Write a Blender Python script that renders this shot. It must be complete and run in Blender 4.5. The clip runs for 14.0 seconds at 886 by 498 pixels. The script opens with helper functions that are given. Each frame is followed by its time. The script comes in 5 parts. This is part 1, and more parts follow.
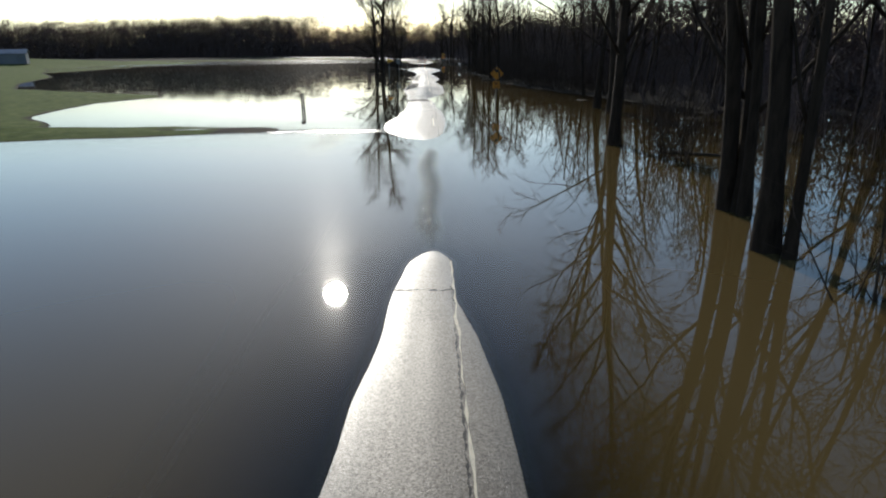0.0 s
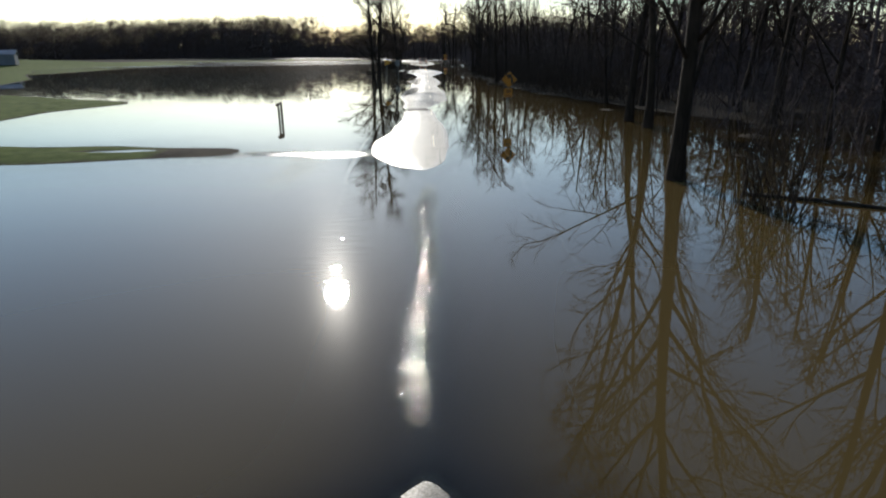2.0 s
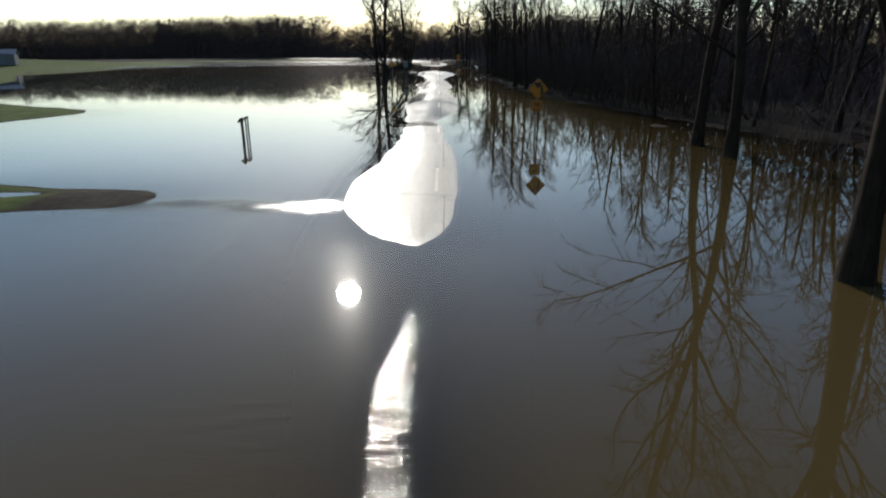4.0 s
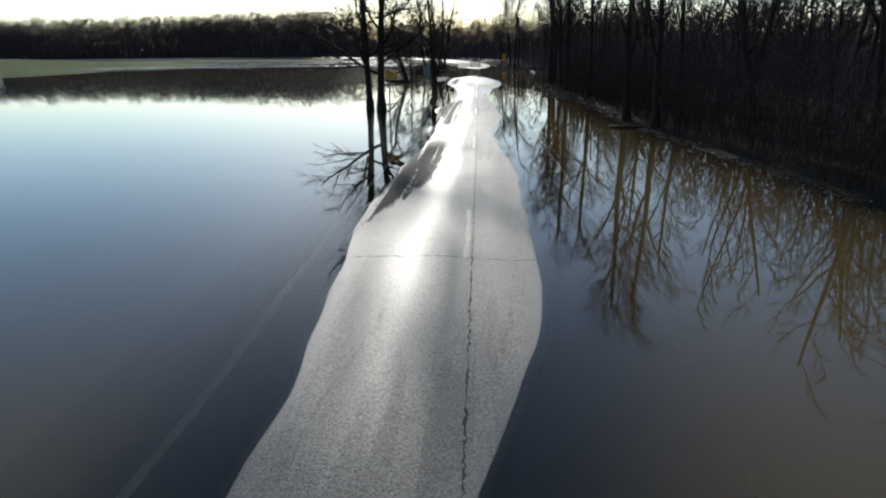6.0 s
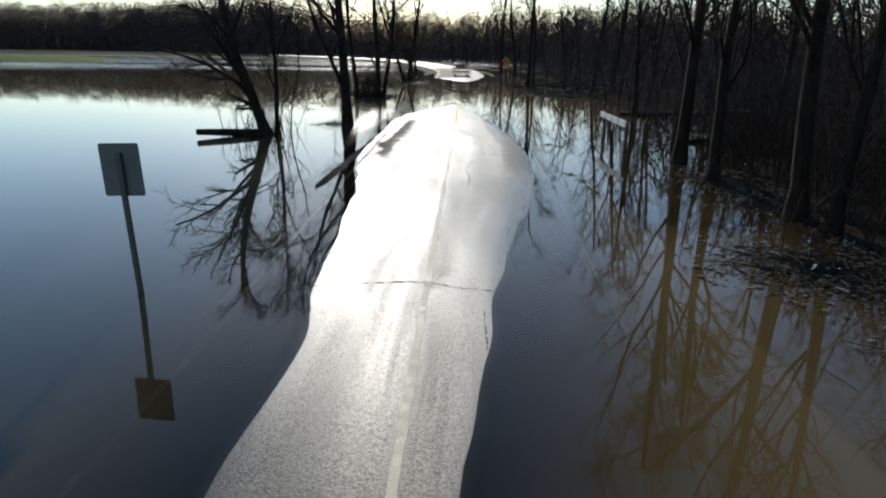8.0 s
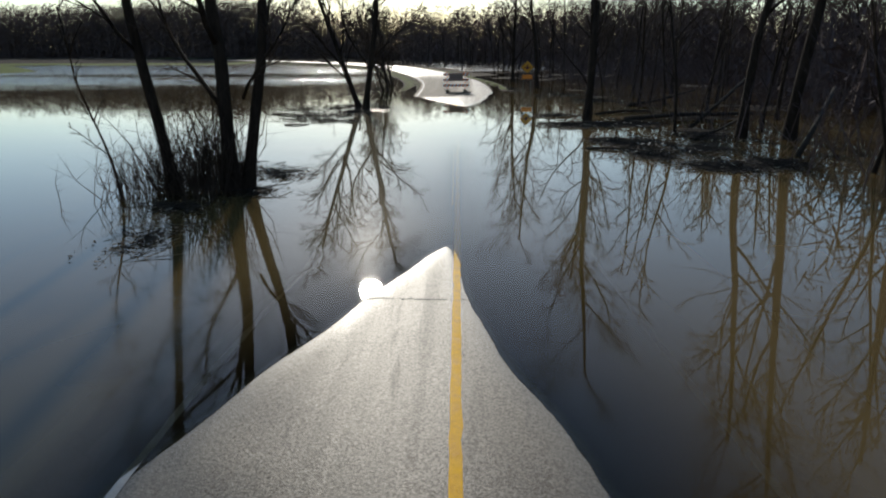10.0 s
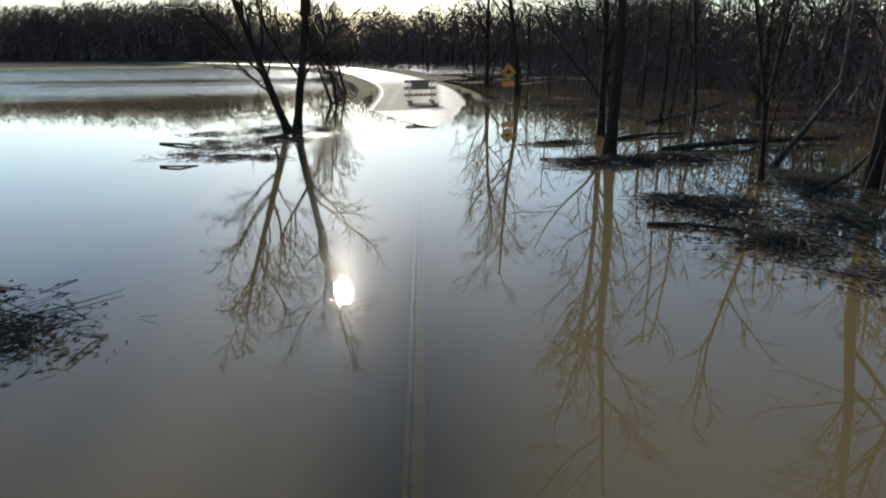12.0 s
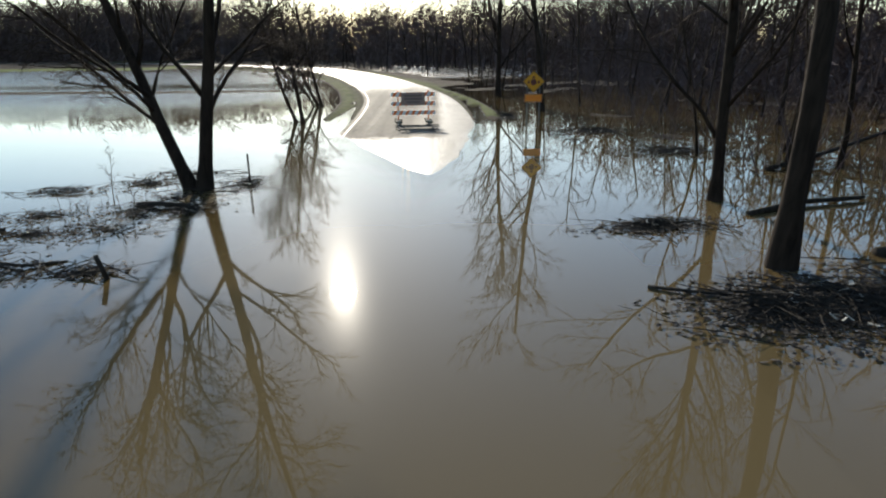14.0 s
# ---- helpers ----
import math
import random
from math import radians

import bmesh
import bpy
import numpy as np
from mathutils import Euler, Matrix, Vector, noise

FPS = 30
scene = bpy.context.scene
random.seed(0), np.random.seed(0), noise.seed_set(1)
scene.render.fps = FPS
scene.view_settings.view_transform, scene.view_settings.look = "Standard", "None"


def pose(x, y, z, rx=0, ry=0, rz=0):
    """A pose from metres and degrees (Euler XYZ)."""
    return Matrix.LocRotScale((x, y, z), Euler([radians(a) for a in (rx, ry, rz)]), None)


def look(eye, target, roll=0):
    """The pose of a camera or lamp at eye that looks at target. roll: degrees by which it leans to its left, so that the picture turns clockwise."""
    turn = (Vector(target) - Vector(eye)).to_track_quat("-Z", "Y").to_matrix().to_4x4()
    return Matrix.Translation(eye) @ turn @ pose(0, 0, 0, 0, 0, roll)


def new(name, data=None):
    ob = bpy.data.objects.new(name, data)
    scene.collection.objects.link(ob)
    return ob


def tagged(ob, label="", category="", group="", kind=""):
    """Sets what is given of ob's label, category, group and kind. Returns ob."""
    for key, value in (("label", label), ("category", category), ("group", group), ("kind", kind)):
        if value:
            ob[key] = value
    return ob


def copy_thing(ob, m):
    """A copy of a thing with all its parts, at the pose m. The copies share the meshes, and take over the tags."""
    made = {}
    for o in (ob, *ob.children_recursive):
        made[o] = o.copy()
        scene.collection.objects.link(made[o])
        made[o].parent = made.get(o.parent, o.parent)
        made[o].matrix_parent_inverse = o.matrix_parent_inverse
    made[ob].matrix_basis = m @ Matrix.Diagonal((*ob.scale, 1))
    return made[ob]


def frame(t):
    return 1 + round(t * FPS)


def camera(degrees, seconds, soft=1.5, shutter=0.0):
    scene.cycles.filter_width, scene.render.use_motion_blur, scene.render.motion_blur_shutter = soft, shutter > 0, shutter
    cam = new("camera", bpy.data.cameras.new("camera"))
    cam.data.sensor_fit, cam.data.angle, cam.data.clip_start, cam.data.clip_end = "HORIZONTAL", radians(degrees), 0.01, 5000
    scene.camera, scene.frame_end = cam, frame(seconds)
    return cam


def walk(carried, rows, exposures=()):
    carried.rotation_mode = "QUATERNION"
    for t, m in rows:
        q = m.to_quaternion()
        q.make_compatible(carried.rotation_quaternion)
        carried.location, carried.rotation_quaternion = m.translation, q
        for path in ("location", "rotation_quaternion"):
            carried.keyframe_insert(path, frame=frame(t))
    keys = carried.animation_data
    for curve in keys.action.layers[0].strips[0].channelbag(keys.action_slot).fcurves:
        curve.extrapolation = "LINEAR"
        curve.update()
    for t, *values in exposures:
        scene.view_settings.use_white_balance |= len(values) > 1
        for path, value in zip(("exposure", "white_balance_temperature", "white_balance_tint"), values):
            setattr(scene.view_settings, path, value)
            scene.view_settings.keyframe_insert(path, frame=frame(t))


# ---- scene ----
cam = camera(69.98, 14.0, soft=2.1)


def fly(x, y, z, yaw, pitch, roll):
    """A pose of the drone: degrees to the left, downwards, and leaning to its right."""
    a, b = radians(yaw), radians(pitch)
    ahead = Vector((-math.sin(a) * math.cos(b), math.cos(a) * math.cos(b), -math.sin(b)))
    return look((x, y, z), Vector((x, y, z)) + ahead, -roll)


PATH = [
    (0, fly(0.00, 0.00, 3.63, -1.20, 17.54, 0.90)),
    (0.5, fly(0.06, 1.74, 3.65, -1.11, 17.52, 1.00)),
    (1, fly(0.04, 3.47, 3.65, -1.15, 17.50, 0.87)),
    (1.5, fly(0.08, 5.08, 3.68, -1.13, 17.52, 0.90)),
    (2, fly(0.14, 6.62, 3.66, -1.05, 17.47, 0.87)),
    (2.5, fly(0.17, 8.06, 3.71, -0.99, 17.55, 0.97)),
    (2.7, fly(0.21, 8.67, 3.65, -0.91, 17.41, 0.72)),
    (3.3, fly(0.32, 10.85, 3.67, -0.44, 17.43, 0.76)),
    (3.8, fly(0.43, 13.40, 3.68, -0.05, 17.45, 0.79)),
    (4.3, fly(0.55, 16.90, 3.69, 0.34, 17.47, 0.81)),
    (4.8, fly(0.67, 22.03, 3.71, 0.73, 17.48, 0.84)),
    (5, fly(0.88, 26.45, 3.62, 1.28, 17.43, 0.96)),
    (5.3, fly(1.13, 32.32, 3.57, 4.63, 17.53, 1.12)),
    (5.5, fly(1.03, 36.46, 3.67, 4.58, 17.54, 0.91)),
    (5.7, fly(0.81, 40.48, 3.65, 4.48, 17.56, 1.21)),
    (6, fly(0.57, 47.06, 3.65, 3.76, 17.56, 0.89)),
    (6.2, fly(0.26, 51.85, 3.66, 2.20, 17.54, 1.46)),
    (6.5, fly(0.16, 58.09, 3.72, 1.06, 17.53, 1.42)),
    (7, fly(-0.02, 67.88, 3.61, -1.07, 17.50, 0.84)),
    (7.2, fly(0.08, 72.75, 3.64, -0.78, 17.58, -0.01)),
    (7.5, fly(0.25, 80.49, 3.63, -0.34, 17.59, 0.11)),
    (7.9, fly(0.61, 92.81, 3.57, 2.47, 17.57, -0.72)),
    (8.2, fly(0.63, 100.63, 3.59, 2.62, 17.66, -0.50)),
    (8.5, fly(0.56, 107.85, 3.63, 2.70, 17.68, -0.42)),
    (8.7, fly(0.36, 112.16, 3.62, 2.69, 17.64, -0.55)),
    (9.2, fly(0.05, 120.60, 3.61, 2.53, 17.60, -0.16)),
    (9.7, fly(-0.15, 125.30, 3.60, 2.37, 17.56, 0.22)),
    (10.3, fly(-0.25, 128.50, 3.58, 2.17, 17.51, 0.68)),
    (10.8, fly(-0.28, 130.79, 3.57, 2.01, 17.46, 1.06)),
    (11, fly(-0.32, 131.92, 3.62, 1.25, 17.53, 0.69)),
    (11.5, fly(-0.32, 134.85, 3.68, -0.57, 17.61, 0.67)),
    (12, fly(-0.27, 137.99, 3.63, -0.61, 17.56, 0.79)),
    (12.5, fly(-0.30, 140.83, 3.69, -0.71, 17.58, 0.70)),
    (13, fly(-0.22, 143.93, 3.72, -0.67, 17.63, 0.69)),
    (13.5, fly(-0.14, 146.95, 3.74, -0.56, 17.63, 0.95)),
    (14, fly(-0.04, 149.96, 3.71, -0.41, 17.59, 0.86)),
]
EXPOSURE = [(0.0, 0.06, 6250), (2.7, 0.06, 6250), (5.0, -0.30, 6150), (6.0, 0.04, 6050), (6.5, 0.22, 6050), (7.5, 0.24, 6150), (8.5, -0.08, 6200), (11.0, 0.20, 6550), (11.5, 0.40, 6550), (12.0, 0.55, 6500), (12.5, 0.64, 6600), (14.0, 0.62, 6650)]
SKY, SUN = 0.145, 3.4
walk(cam, PATH, exposures=[(t, e, k + 260, 8) for t, e, k in EXPOSURE])

# ---- sky and sun ----
SUN_LEFT, SUN_HIGH = 9.2, 21.1
world = bpy.data.worlds.new("world")
scene.world = world
world.use_nodes = True
sky = world.node_tree.nodes.new("ShaderNodeTexSky")
sky.sky_type = 'NISHITA'
sky.sun_disc = False
sky.sun_elevation = radians(SUN_HIGH)
sky.sun_rotation = radians(-SUN_LEFT)
sky.air_density, sky.dust_density, sky.ozone_density = 1.05, 0.30, 3.2
background = world.node_tree.nodes["Background"]
background.inputs["Strength"].default_value = SKY
world.node_tree.links.new(sky.outputs[0], background.inputs["Color"])
sun = new("sun", bpy.data.lights.new("sun", 'SUN'))
sun.data.energy, sun.data.angle, sun.data.color = SUN, radians(2.0), (1.0, 0.94, 0.85)
to_sun = Vector((-math.sin(radians(SUN_LEFT)) * math.cos(radians(SUN_HIGH)),
                 math.cos(radians(SUN_LEFT)) * math.cos(radians(SUN_HIGH)), math.sin(radians(SUN_HIGH))))
sun.matrix_world = look(to_sun * 200, (0, 0, 0))


# ---- materials ----
class Nodes:
    """Short calls for a material's node tree."""

    def __init__(self, name):
        self.mat = bpy.data.materials.new(name)
        self.mat.use_nodes = True
        self.tree = self.mat.node_tree
        self.bsdf = self.tree.nodes["Principled BSDF"]
        self.out = self.tree.nodes["Material Output"]
        self.coord = self.tree.nodes.new("ShaderNodeTexCoord").outputs["Object"]

    def link(self, a, b):
        self.tree.links.new(a, b)

    def put(self, socket, value):
        if isinstance(value, bpy.types.NodeSocket):
            self.link(value, socket)
        else:
            socket.default_value = value

    def mapped(self, scale, source=None):
        n = self.tree.nodes.new("ShaderNodeMapping")
        self.link(source or self.coord, n.inputs["Vector"])
        n.inputs["Scale"].default_value = scale
        return n.outputs[0]

    def noise(self, scale, detail=4.0, rough=0.6, vector=None, distort=0.0):
        n = self.tree.nodes.new("ShaderNodeTexNoise")
        self.link(vector or self.coord, n.inputs["Vector"])
        n.inputs["Scale"].default_value, n.inputs["Detail"].default_value = scale, detail
        n.inputs["Roughness"].default_value, n.inputs["Distortion"].default_value = rough, distort
        return n.outputs["Fac"]

    def voronoi(self, scale, vector=None, feature='F1'):
        n = self.tree.nodes.new("ShaderNodeTexVoronoi")
        n.feature = feature
        self.link(vector or self.coord, n.inputs["Vector"])
        n.inputs["Scale"].default_value = scale
        return n.outputs["Distance"]

    def ramp(self, fac, stops):
        n = self.tree.nodes.new("ShaderNodeValToRGB")
        self.link(fac, n.inputs[0])
        while len(n.color_ramp.elements) < len(stops):
            n.color_ramp.elements.new(0.5)
        for e, (p, c) in zip(n.color_ramp.elements, stops):
            e.position, e.color = p, (*c, 1) if isinstance(c, tuple) else (c, c, c, 1)
        return n.outputs["Color"]

    def mix(self, fac, a, b, kind='MIX'):
        n = self.tree.nodes.new("ShaderNodeMix")
        n.data_type, n.blend_type = 'RGBA', kind
        for k, v in ((0, fac), (6, a), (7, b)):
            self.put(n.inputs[k], (*v, 1) if isinstance(v, tuple) else v)
        return n.outputs[2]

    def math(self, kind, a, b=0.0, c=0.0):
        n = self.tree.nodes.new("ShaderNodeMath")
        n.operation = kind
        for k, v in enumerate((a, b, c)):
            self.put(n.inputs[k], v)
        return n.outputs[0]

    def span(self, value, a, b, c=0.0, d=1.0):
        n = self.tree.nodes.new("ShaderNodeMapRange")
        n.interpolation_type = 'SMOOTHSTEP'
        for k, v in enumerate((value, a, b, c, d)):
            self.put(n.inputs[k], v)
        return n.outputs[0]

    def xyz(self, vector=None):
        n = self.tree.nodes.new("ShaderNodeSeparateXYZ")
        self.link(vector or self.coord, n.inputs[0])
        return n.outputs

    def attribute(self, name):
        n = self.tree.nodes.new("ShaderNodeAttribute")
        n.attribute_name = name
        return n.outputs["Fac"]

    def bump(self, height, strength, distance):
        n = self.tree.nodes.new("ShaderNodeBump")
        self.link(height, n.inputs["Height"])
        n.inputs["Strength"].default_value, n.inputs["Distance"].default_value = strength, distance
        return n.outputs[0]

    def done(self, colour, rough, normal=None, metal=0.0, ior=1.45):
        self.put(self.bsdf.inputs["Base Color"], (*colour, 1) if isinstance(colour, tuple) else colour)
        self.put(self.bsdf.inputs["Roughness"], rough)
        self.put(self.bsdf.inputs["Metallic"], metal)
        self.bsdf.inputs["IOR"].default_value = ior
        if normal is not None:
            self.link(normal, self.bsdf.inputs["Normal"])
        return self.mat


def simple(name, colour, rough=0.6, vary=0.25, scale=6.0, bump=0.1, metal=0.0):
    """A plain surface with stains at one scale and grain at another."""
    n = Nodes(name)
    stain = n.noise(scale, 5, 0.65)
    grain = n.noise(scale * 14, 3, 0.6)
    dark = tuple(c * (1 - vary) for c in colour)
    light = tuple(min(1, c * (1 + vary)) for c in colour)
    col = n.ramp(stain, [(0.3, dark), (0.7, light)])
    col = n.mix(0.25, col, n.ramp(grain, [(0.3, tuple(c * 0.6 for c in colour)), (0.7, light)]))
    r = n.span(stain, 0.3, 0.7, max(0.05, rough - 0.12), min(1, rough + 0.12))
    return n.done(col, r, n.bump(grain, bump, 0.01), metal)


def make_water():
    n = Nodes("flood_water")
    depth = n.attribute("depth")
    # silt thickens the water at both ends of the flood
    along = n.xyz()[1]
    thick = n.math('ADD', n.span(along, 135, 142), n.math('MULTIPLY', n.span(along, 27, 20), 0.6))
    through_it = n.math('POWER', 2.71828, n.math('MULTIPLY', depth, n.math('MULTIPLY', n.math('ADD', 1.0, n.math('MULTIPLY', thick, 1.2)), -WATER_K)))
    murk = n.mix(n.noise(0.05, 3, 0.5), WATER_A, WATER_B)
    # the slack water by the wood carries more silt
    where = n.xyz()
    slack = n.math('MULTIPLY', n.span(n.math('ADD', where[0], n.math('MULTIPLY', n.noise(0.12, 3, 0.5), 4.0)), 3.0, 8.5), n.span(where[1], 48, 64))
    murk = n.mix(slack, murk, WATER_SILT)
    # pale silt hangs in the shallows over the drowned road at the far end
    pale = n.math('MULTIPLY', n.span(where[1], 132, 146), n.math('MULTIPLY', n.span(where[0], -5.5, -2.5), n.span(where[0], 6.0, 3.0)))
    murk = n.mix(pale, murk, WATER_PALE)
    # over the drowned field it stands clearer
    still = n.math('MULTIPLY', n.span(where[0], -1.5, -4.5), n.math('MULTIPLY', n.span(where[1], 45, 65), n.span(where[1], 138, 128)))
    murk = n.mix(still, murk, WATER_CLEAR)
    slow = n.noise(0.55, 1, 0.5, n.mapped((1.0, 0.7, 1.0)))
    quick = n.noise(3.2, 2, 0.5)
    calm = n.span(n.noise(0.035, 2, 0.5), 0.45, 0.65, 0.15, 1.0)
    fret = n.math('MULTIPLY', n.noise(24.0, 2, 0.5, n.mapped((0.8, 1.3, 1.0))), n.attribute("ruffle"))
    height = n.math('ADD', n.math('MULTIPLY', slow, 0.004), n.math('MULTIPLY', n.math('MULTIPLY', quick, calm), 0.0001))
    height = n.math('ADD', height, n.math('MULTIPLY', fret, 0.07))
    # low wavelets, drawn out across the view
    wavelets = n.math('MULTIPLY', n.noise(1.0, 2, 0.5, n.mapped((1.3, 5.5, 1.0)), 0.4), n.attribute("wavelet"))
    height = n.math('ADD', height, n.math('MULTIPLY', wavelets, 0.028))
    ripple = n.bump(height, 1.0, 0.22)
    # ripples too fine to see one by one roughen the mirror
    rough = n.math('ADD', 0.014, n.math('MULTIPLY', n.math('MULTIPLY', n.attribute("ruffle"), 0.14), n.span(n.noise(1.6, 3, 0.6, n.mapped((0.5, 1.6, 1.0))), 0.40, 0.60, 0.25, 1.0)))
    broken = n.span(n.noise(5.0, 5, 0.7, n.mapped((0.7, 1.8, 1.0))), 0.34, 0.60, 0.0, 1.0)
    rough = n.math('ADD', rough, n.math('MULTIPLY', n.math('MULTIPLY', n.attribute("rapid"), broken), 0.36))
    n.done(murk, rough, ripple, 0.0, 1.333)
    # a faint skin of the finest wrinkles spreads the sun's image
    n.bsdf.inputs["Coat Weight"].default_value, n.bsdf.inputs["Coat IOR"].default_value = 0.016, 1.333
    n.bsdf.inputs["Coat Roughness"].default_value = 0.20
    clear = n.tree.nodes.new("ShaderNodeBsdfTransparent")
    clear.inputs[0].default_value = (0.80, 0.70, 0.52, 1)
    gloss = n.tree.nodes.new("ShaderNodeBsdfGlossy")
    n.link(rough, gloss.inputs["Roughness"])
    n.link(ripple, gloss.inputs["Normal"])
    fresnel = n.tree.nodes.new("ShaderNodeFresnel")
    fresnel.inputs["IOR"].default_value = 1.333
    n.link(ripple, fresnel.inputs["Normal"])
    film = n.tree.nodes.new("ShaderNodeMixShader")
    n.link(fresnel.outputs[0], film.inputs[0])
    n.link(clear.outputs[0], film.inputs[1])
    n.link(gloss.outputs[0], film.inputs[2])
    both = n.tree.nodes.new("ShaderNodeMixShader")
    n.link(through_it, both.inputs[0])
    n.link(n.bsdf.outputs[0], both.inputs[1])
    n.link(film.outputs[0], both.inputs[2])
    n.link(both.outputs[0], n.out.inputs["Surface"])
    return n.mat


def make_asphalt():
    n = Nodes("worn_asphalt")
    p = n.xyz()
    stones = n.voronoi(55.0)
    speck = n.ramp(n.noise(34, 3, 0.8), [(0.36, (0.022, 0.017, 0.012)), (0.5, (0.100, 0.081, 0.058)), (0.68, (0.27, 0.225, 0.165))])
    broad = n.ramp(n.noise(0.5, 5, 0.65), [(0.3, (0.120, 0.096, 0.068)), (0.7, (0.205, 0.165, 0.118))])
    col = n.mix(0.52, broad, speck)
    # wheel tracks: long paler and darker runs
    track = n.noise(1.0, 4, 0.6, n.mapped((1.6, 0.025, 1.0)))
    col = n.mix(n.span(track, 0.45, 0.7, 0.0, 0.35), col, (0.20, 0.178, 0.140))
    # ragged damp films drawn out along the wheel tracks
    damp = n.noise(1.0, 6, 0.7, n.mapped((2.6, 0.16, 1.0)), 0.6)
    patch = n.noise(0.09, 2, 0.5)
    wet = n.span(n.math('ADD', damp, n.math('MULTIPLY', n.math('SUBTRACT', patch, 0.5), 0.9)), 0.57, 0.60)
    slanted = n.math('ADD', p[1], n.math('ADD', n.math('MULTIPLY', n.math('ADD', p[0], 2.2), -4.2), n.math('MULTIPLY', n.math('SUBTRACT', n.noise(1.4, 5, 0.7, n.mapped((1.5, 0.7, 1.0)), 0.5), 0.5), 5.0)))
    stretch = n.math('ADD', n.math('MULTIPLY', n.span(slanted, 59.3, 60.2), n.span(p[1], 74.0, 71.0)), n.math('MULTIPLY', n.span(p[1], 78.6, 79.8), n.span(p[1], 97, 92)))
    lane = n.math('MULTIPLY', n.span(n.math('ADD', p[0], n.math('MULTIPLY', n.math('SUBTRACT', n.noise(1.0, 5, 0.7, n.mapped((2.0, 0.5, 1.0)), 0.5), 0.5), 0.5)), -0.82, -0.95), stretch)
    lane_noise = n.math('ADD', n.noise(1.0, 3, 0.6, n.mapped((2.3, 0.035, 1.0)), 0.3), n.math('MULTIPLY', n.math('SUBTRACT', n.noise(7.0, 5, 0.75, n.mapped((1.5, 0.6, 1.0))), 0.5), 0.34))
    lane_wet = n.math('MULTIPLY', n.span(lane_noise, 0.425, 0.445), lane)
    low_edge = n.math('MULTIPLY', n.span(n.math('ADD', p[2], n.math('MULTIPLY', n.noise(0.8, 4, 0.7), 0.05)), 0.072, 0.056), n.math('MULTIPLY', n.math('MULTIPLY', n.span(p[1], 102, 108), n.span(p[1], 133, 128)), n.span(n.noise(1.3, 5, 0.7, n.mapped((1.0, 0.5, 1.0)), 0.8), 0.34, 0.37)))
    # a soaked dip right across, and streaked wet margins either side of the crest
    fray = n.noise(1.6, 5, 0.7, n.mapped((1.0, 0.6, 1.0)), 0.6)
    dip = n.math('MULTIPLY', n.span(n.math('ADD', p[1], n.math('MULTIPLY', fray, 0.5)), 47.35, 47.5), n.span(n.math('ADD', p[1], n.math('MULTIPLY', fray, 0.9)), 49.9, 49.6))
    dip = n.math('MULTIPLY', dip, n.span(n.noise(1.4, 4, 0.65, n.mapped((0.6, 2.0, 1.0))), 0.40, 0.47))
    streaks = n.noise(1.0, 4, 0.65, n.mapped((0.7, 5.0, 1.0)), 0.5)
    margin = n.span(n.math('ADD', p[0], n.math('MULTIPLY', n.math('SUBTRACT', streaks, 0.5), 1.6)), -2.2, -2.4)
    margin = n.math('MULTIPLY', margin, n.math('MULTIPLY', n.span(p[1], 107, 111), n.span(p[1], 131, 127)))
    silt = n.span(n.math('ADD', n.math('ADD', p[0], n.math('MULTIPLY', n.math('SUBTRACT', streaks, 0.5), 1.3)), n.math('MULTIPLY', n.math('SUBTRACT', p[1], 120.0), -0.05)), 1.75, 1.87)
    silt = n.math('MULTIPLY', silt, n.math('MULTIPLY', n.span(p[1], 112, 116), n.span(p[1], 128, 125)))
    dull = n.math('MAXIMUM', n.math('MAXIMUM', n.math('MAXIMUM', lane_wet, dip), margin), silt)
    wet = n.math('MAXIMUM', n.math('MAXIMUM', n.math('MAXIMUM', n.math('MULTIPLY', wet, 0.18), lane_wet), low_edge), n.math('MAXIMUM', dip, margin))
    col = n.mix(wet, col, (0.034, 0.028, 0.021))
    col = n.mix(silt, col, (0.085, 0.060, 0.036))
    # the wheel path left of the middle is polished
    path = n.math('POWER', 2.71828, n.math('MULTIPLY', n.math('POWER', n.math('MULTIPLY', n.math('ADD', p[0], n.math('ADD', 0.28, n.math('MULTIPLY', track, 0.5))), 1.5), 2.0), -1.0))
    rough = n.math('SUBTRACT', n.span(track, 0.3, 0.7, 0.50, 0.60), n.math('MULTIPLY', path, 0.07))
    rough = n.math('ADD', rough, n.math('MULTIPLY', wet, 0.22))
    rough = n.math('SUBTRACT', rough, n.math('MULTIPLY', low_edge, 0.40))
    # the last hand's breadth above the water is soaked
    soaked = n.span(p[2], 0.022, 0.0)
    col = n.mix(n.math('MULTIPLY', soaked, 0.35), col, (0.12, 0.108, 0.09))
    rough = n.math('SUBTRACT', rough, n.math('MULTIPLY', soaked, 0.12))
    # past the flood the pavement has dried
    stray = n.noise(0.7, 5, 0.65)
    dried = n.math('MULTIPLY', n.span(n.math('ADD', p[1], n.math('MULTIPLY', stray, 3.0)), 178.2, 179.2), n.span(n.math('ADD', p[0], stray), 1.0, 0.3))
    dried = n.math('MULTIPLY', dried, n.span(p[1], 222, 200))
    rough = n.math('ADD', rough, n.math('MULTIPLY', dried, 0.25))
    pits = n.span(n.noise(34, 3, 0.8), 0.36, 0.60, 0.17, 0.58)
    # wetted through, it is darker
    drowned = n.span(p[2], 0.0, -0.012)
    col = n.mix(n.math('MULTIPLY', drowned, 0.92), col, (0.040, 0.033, 0.026))
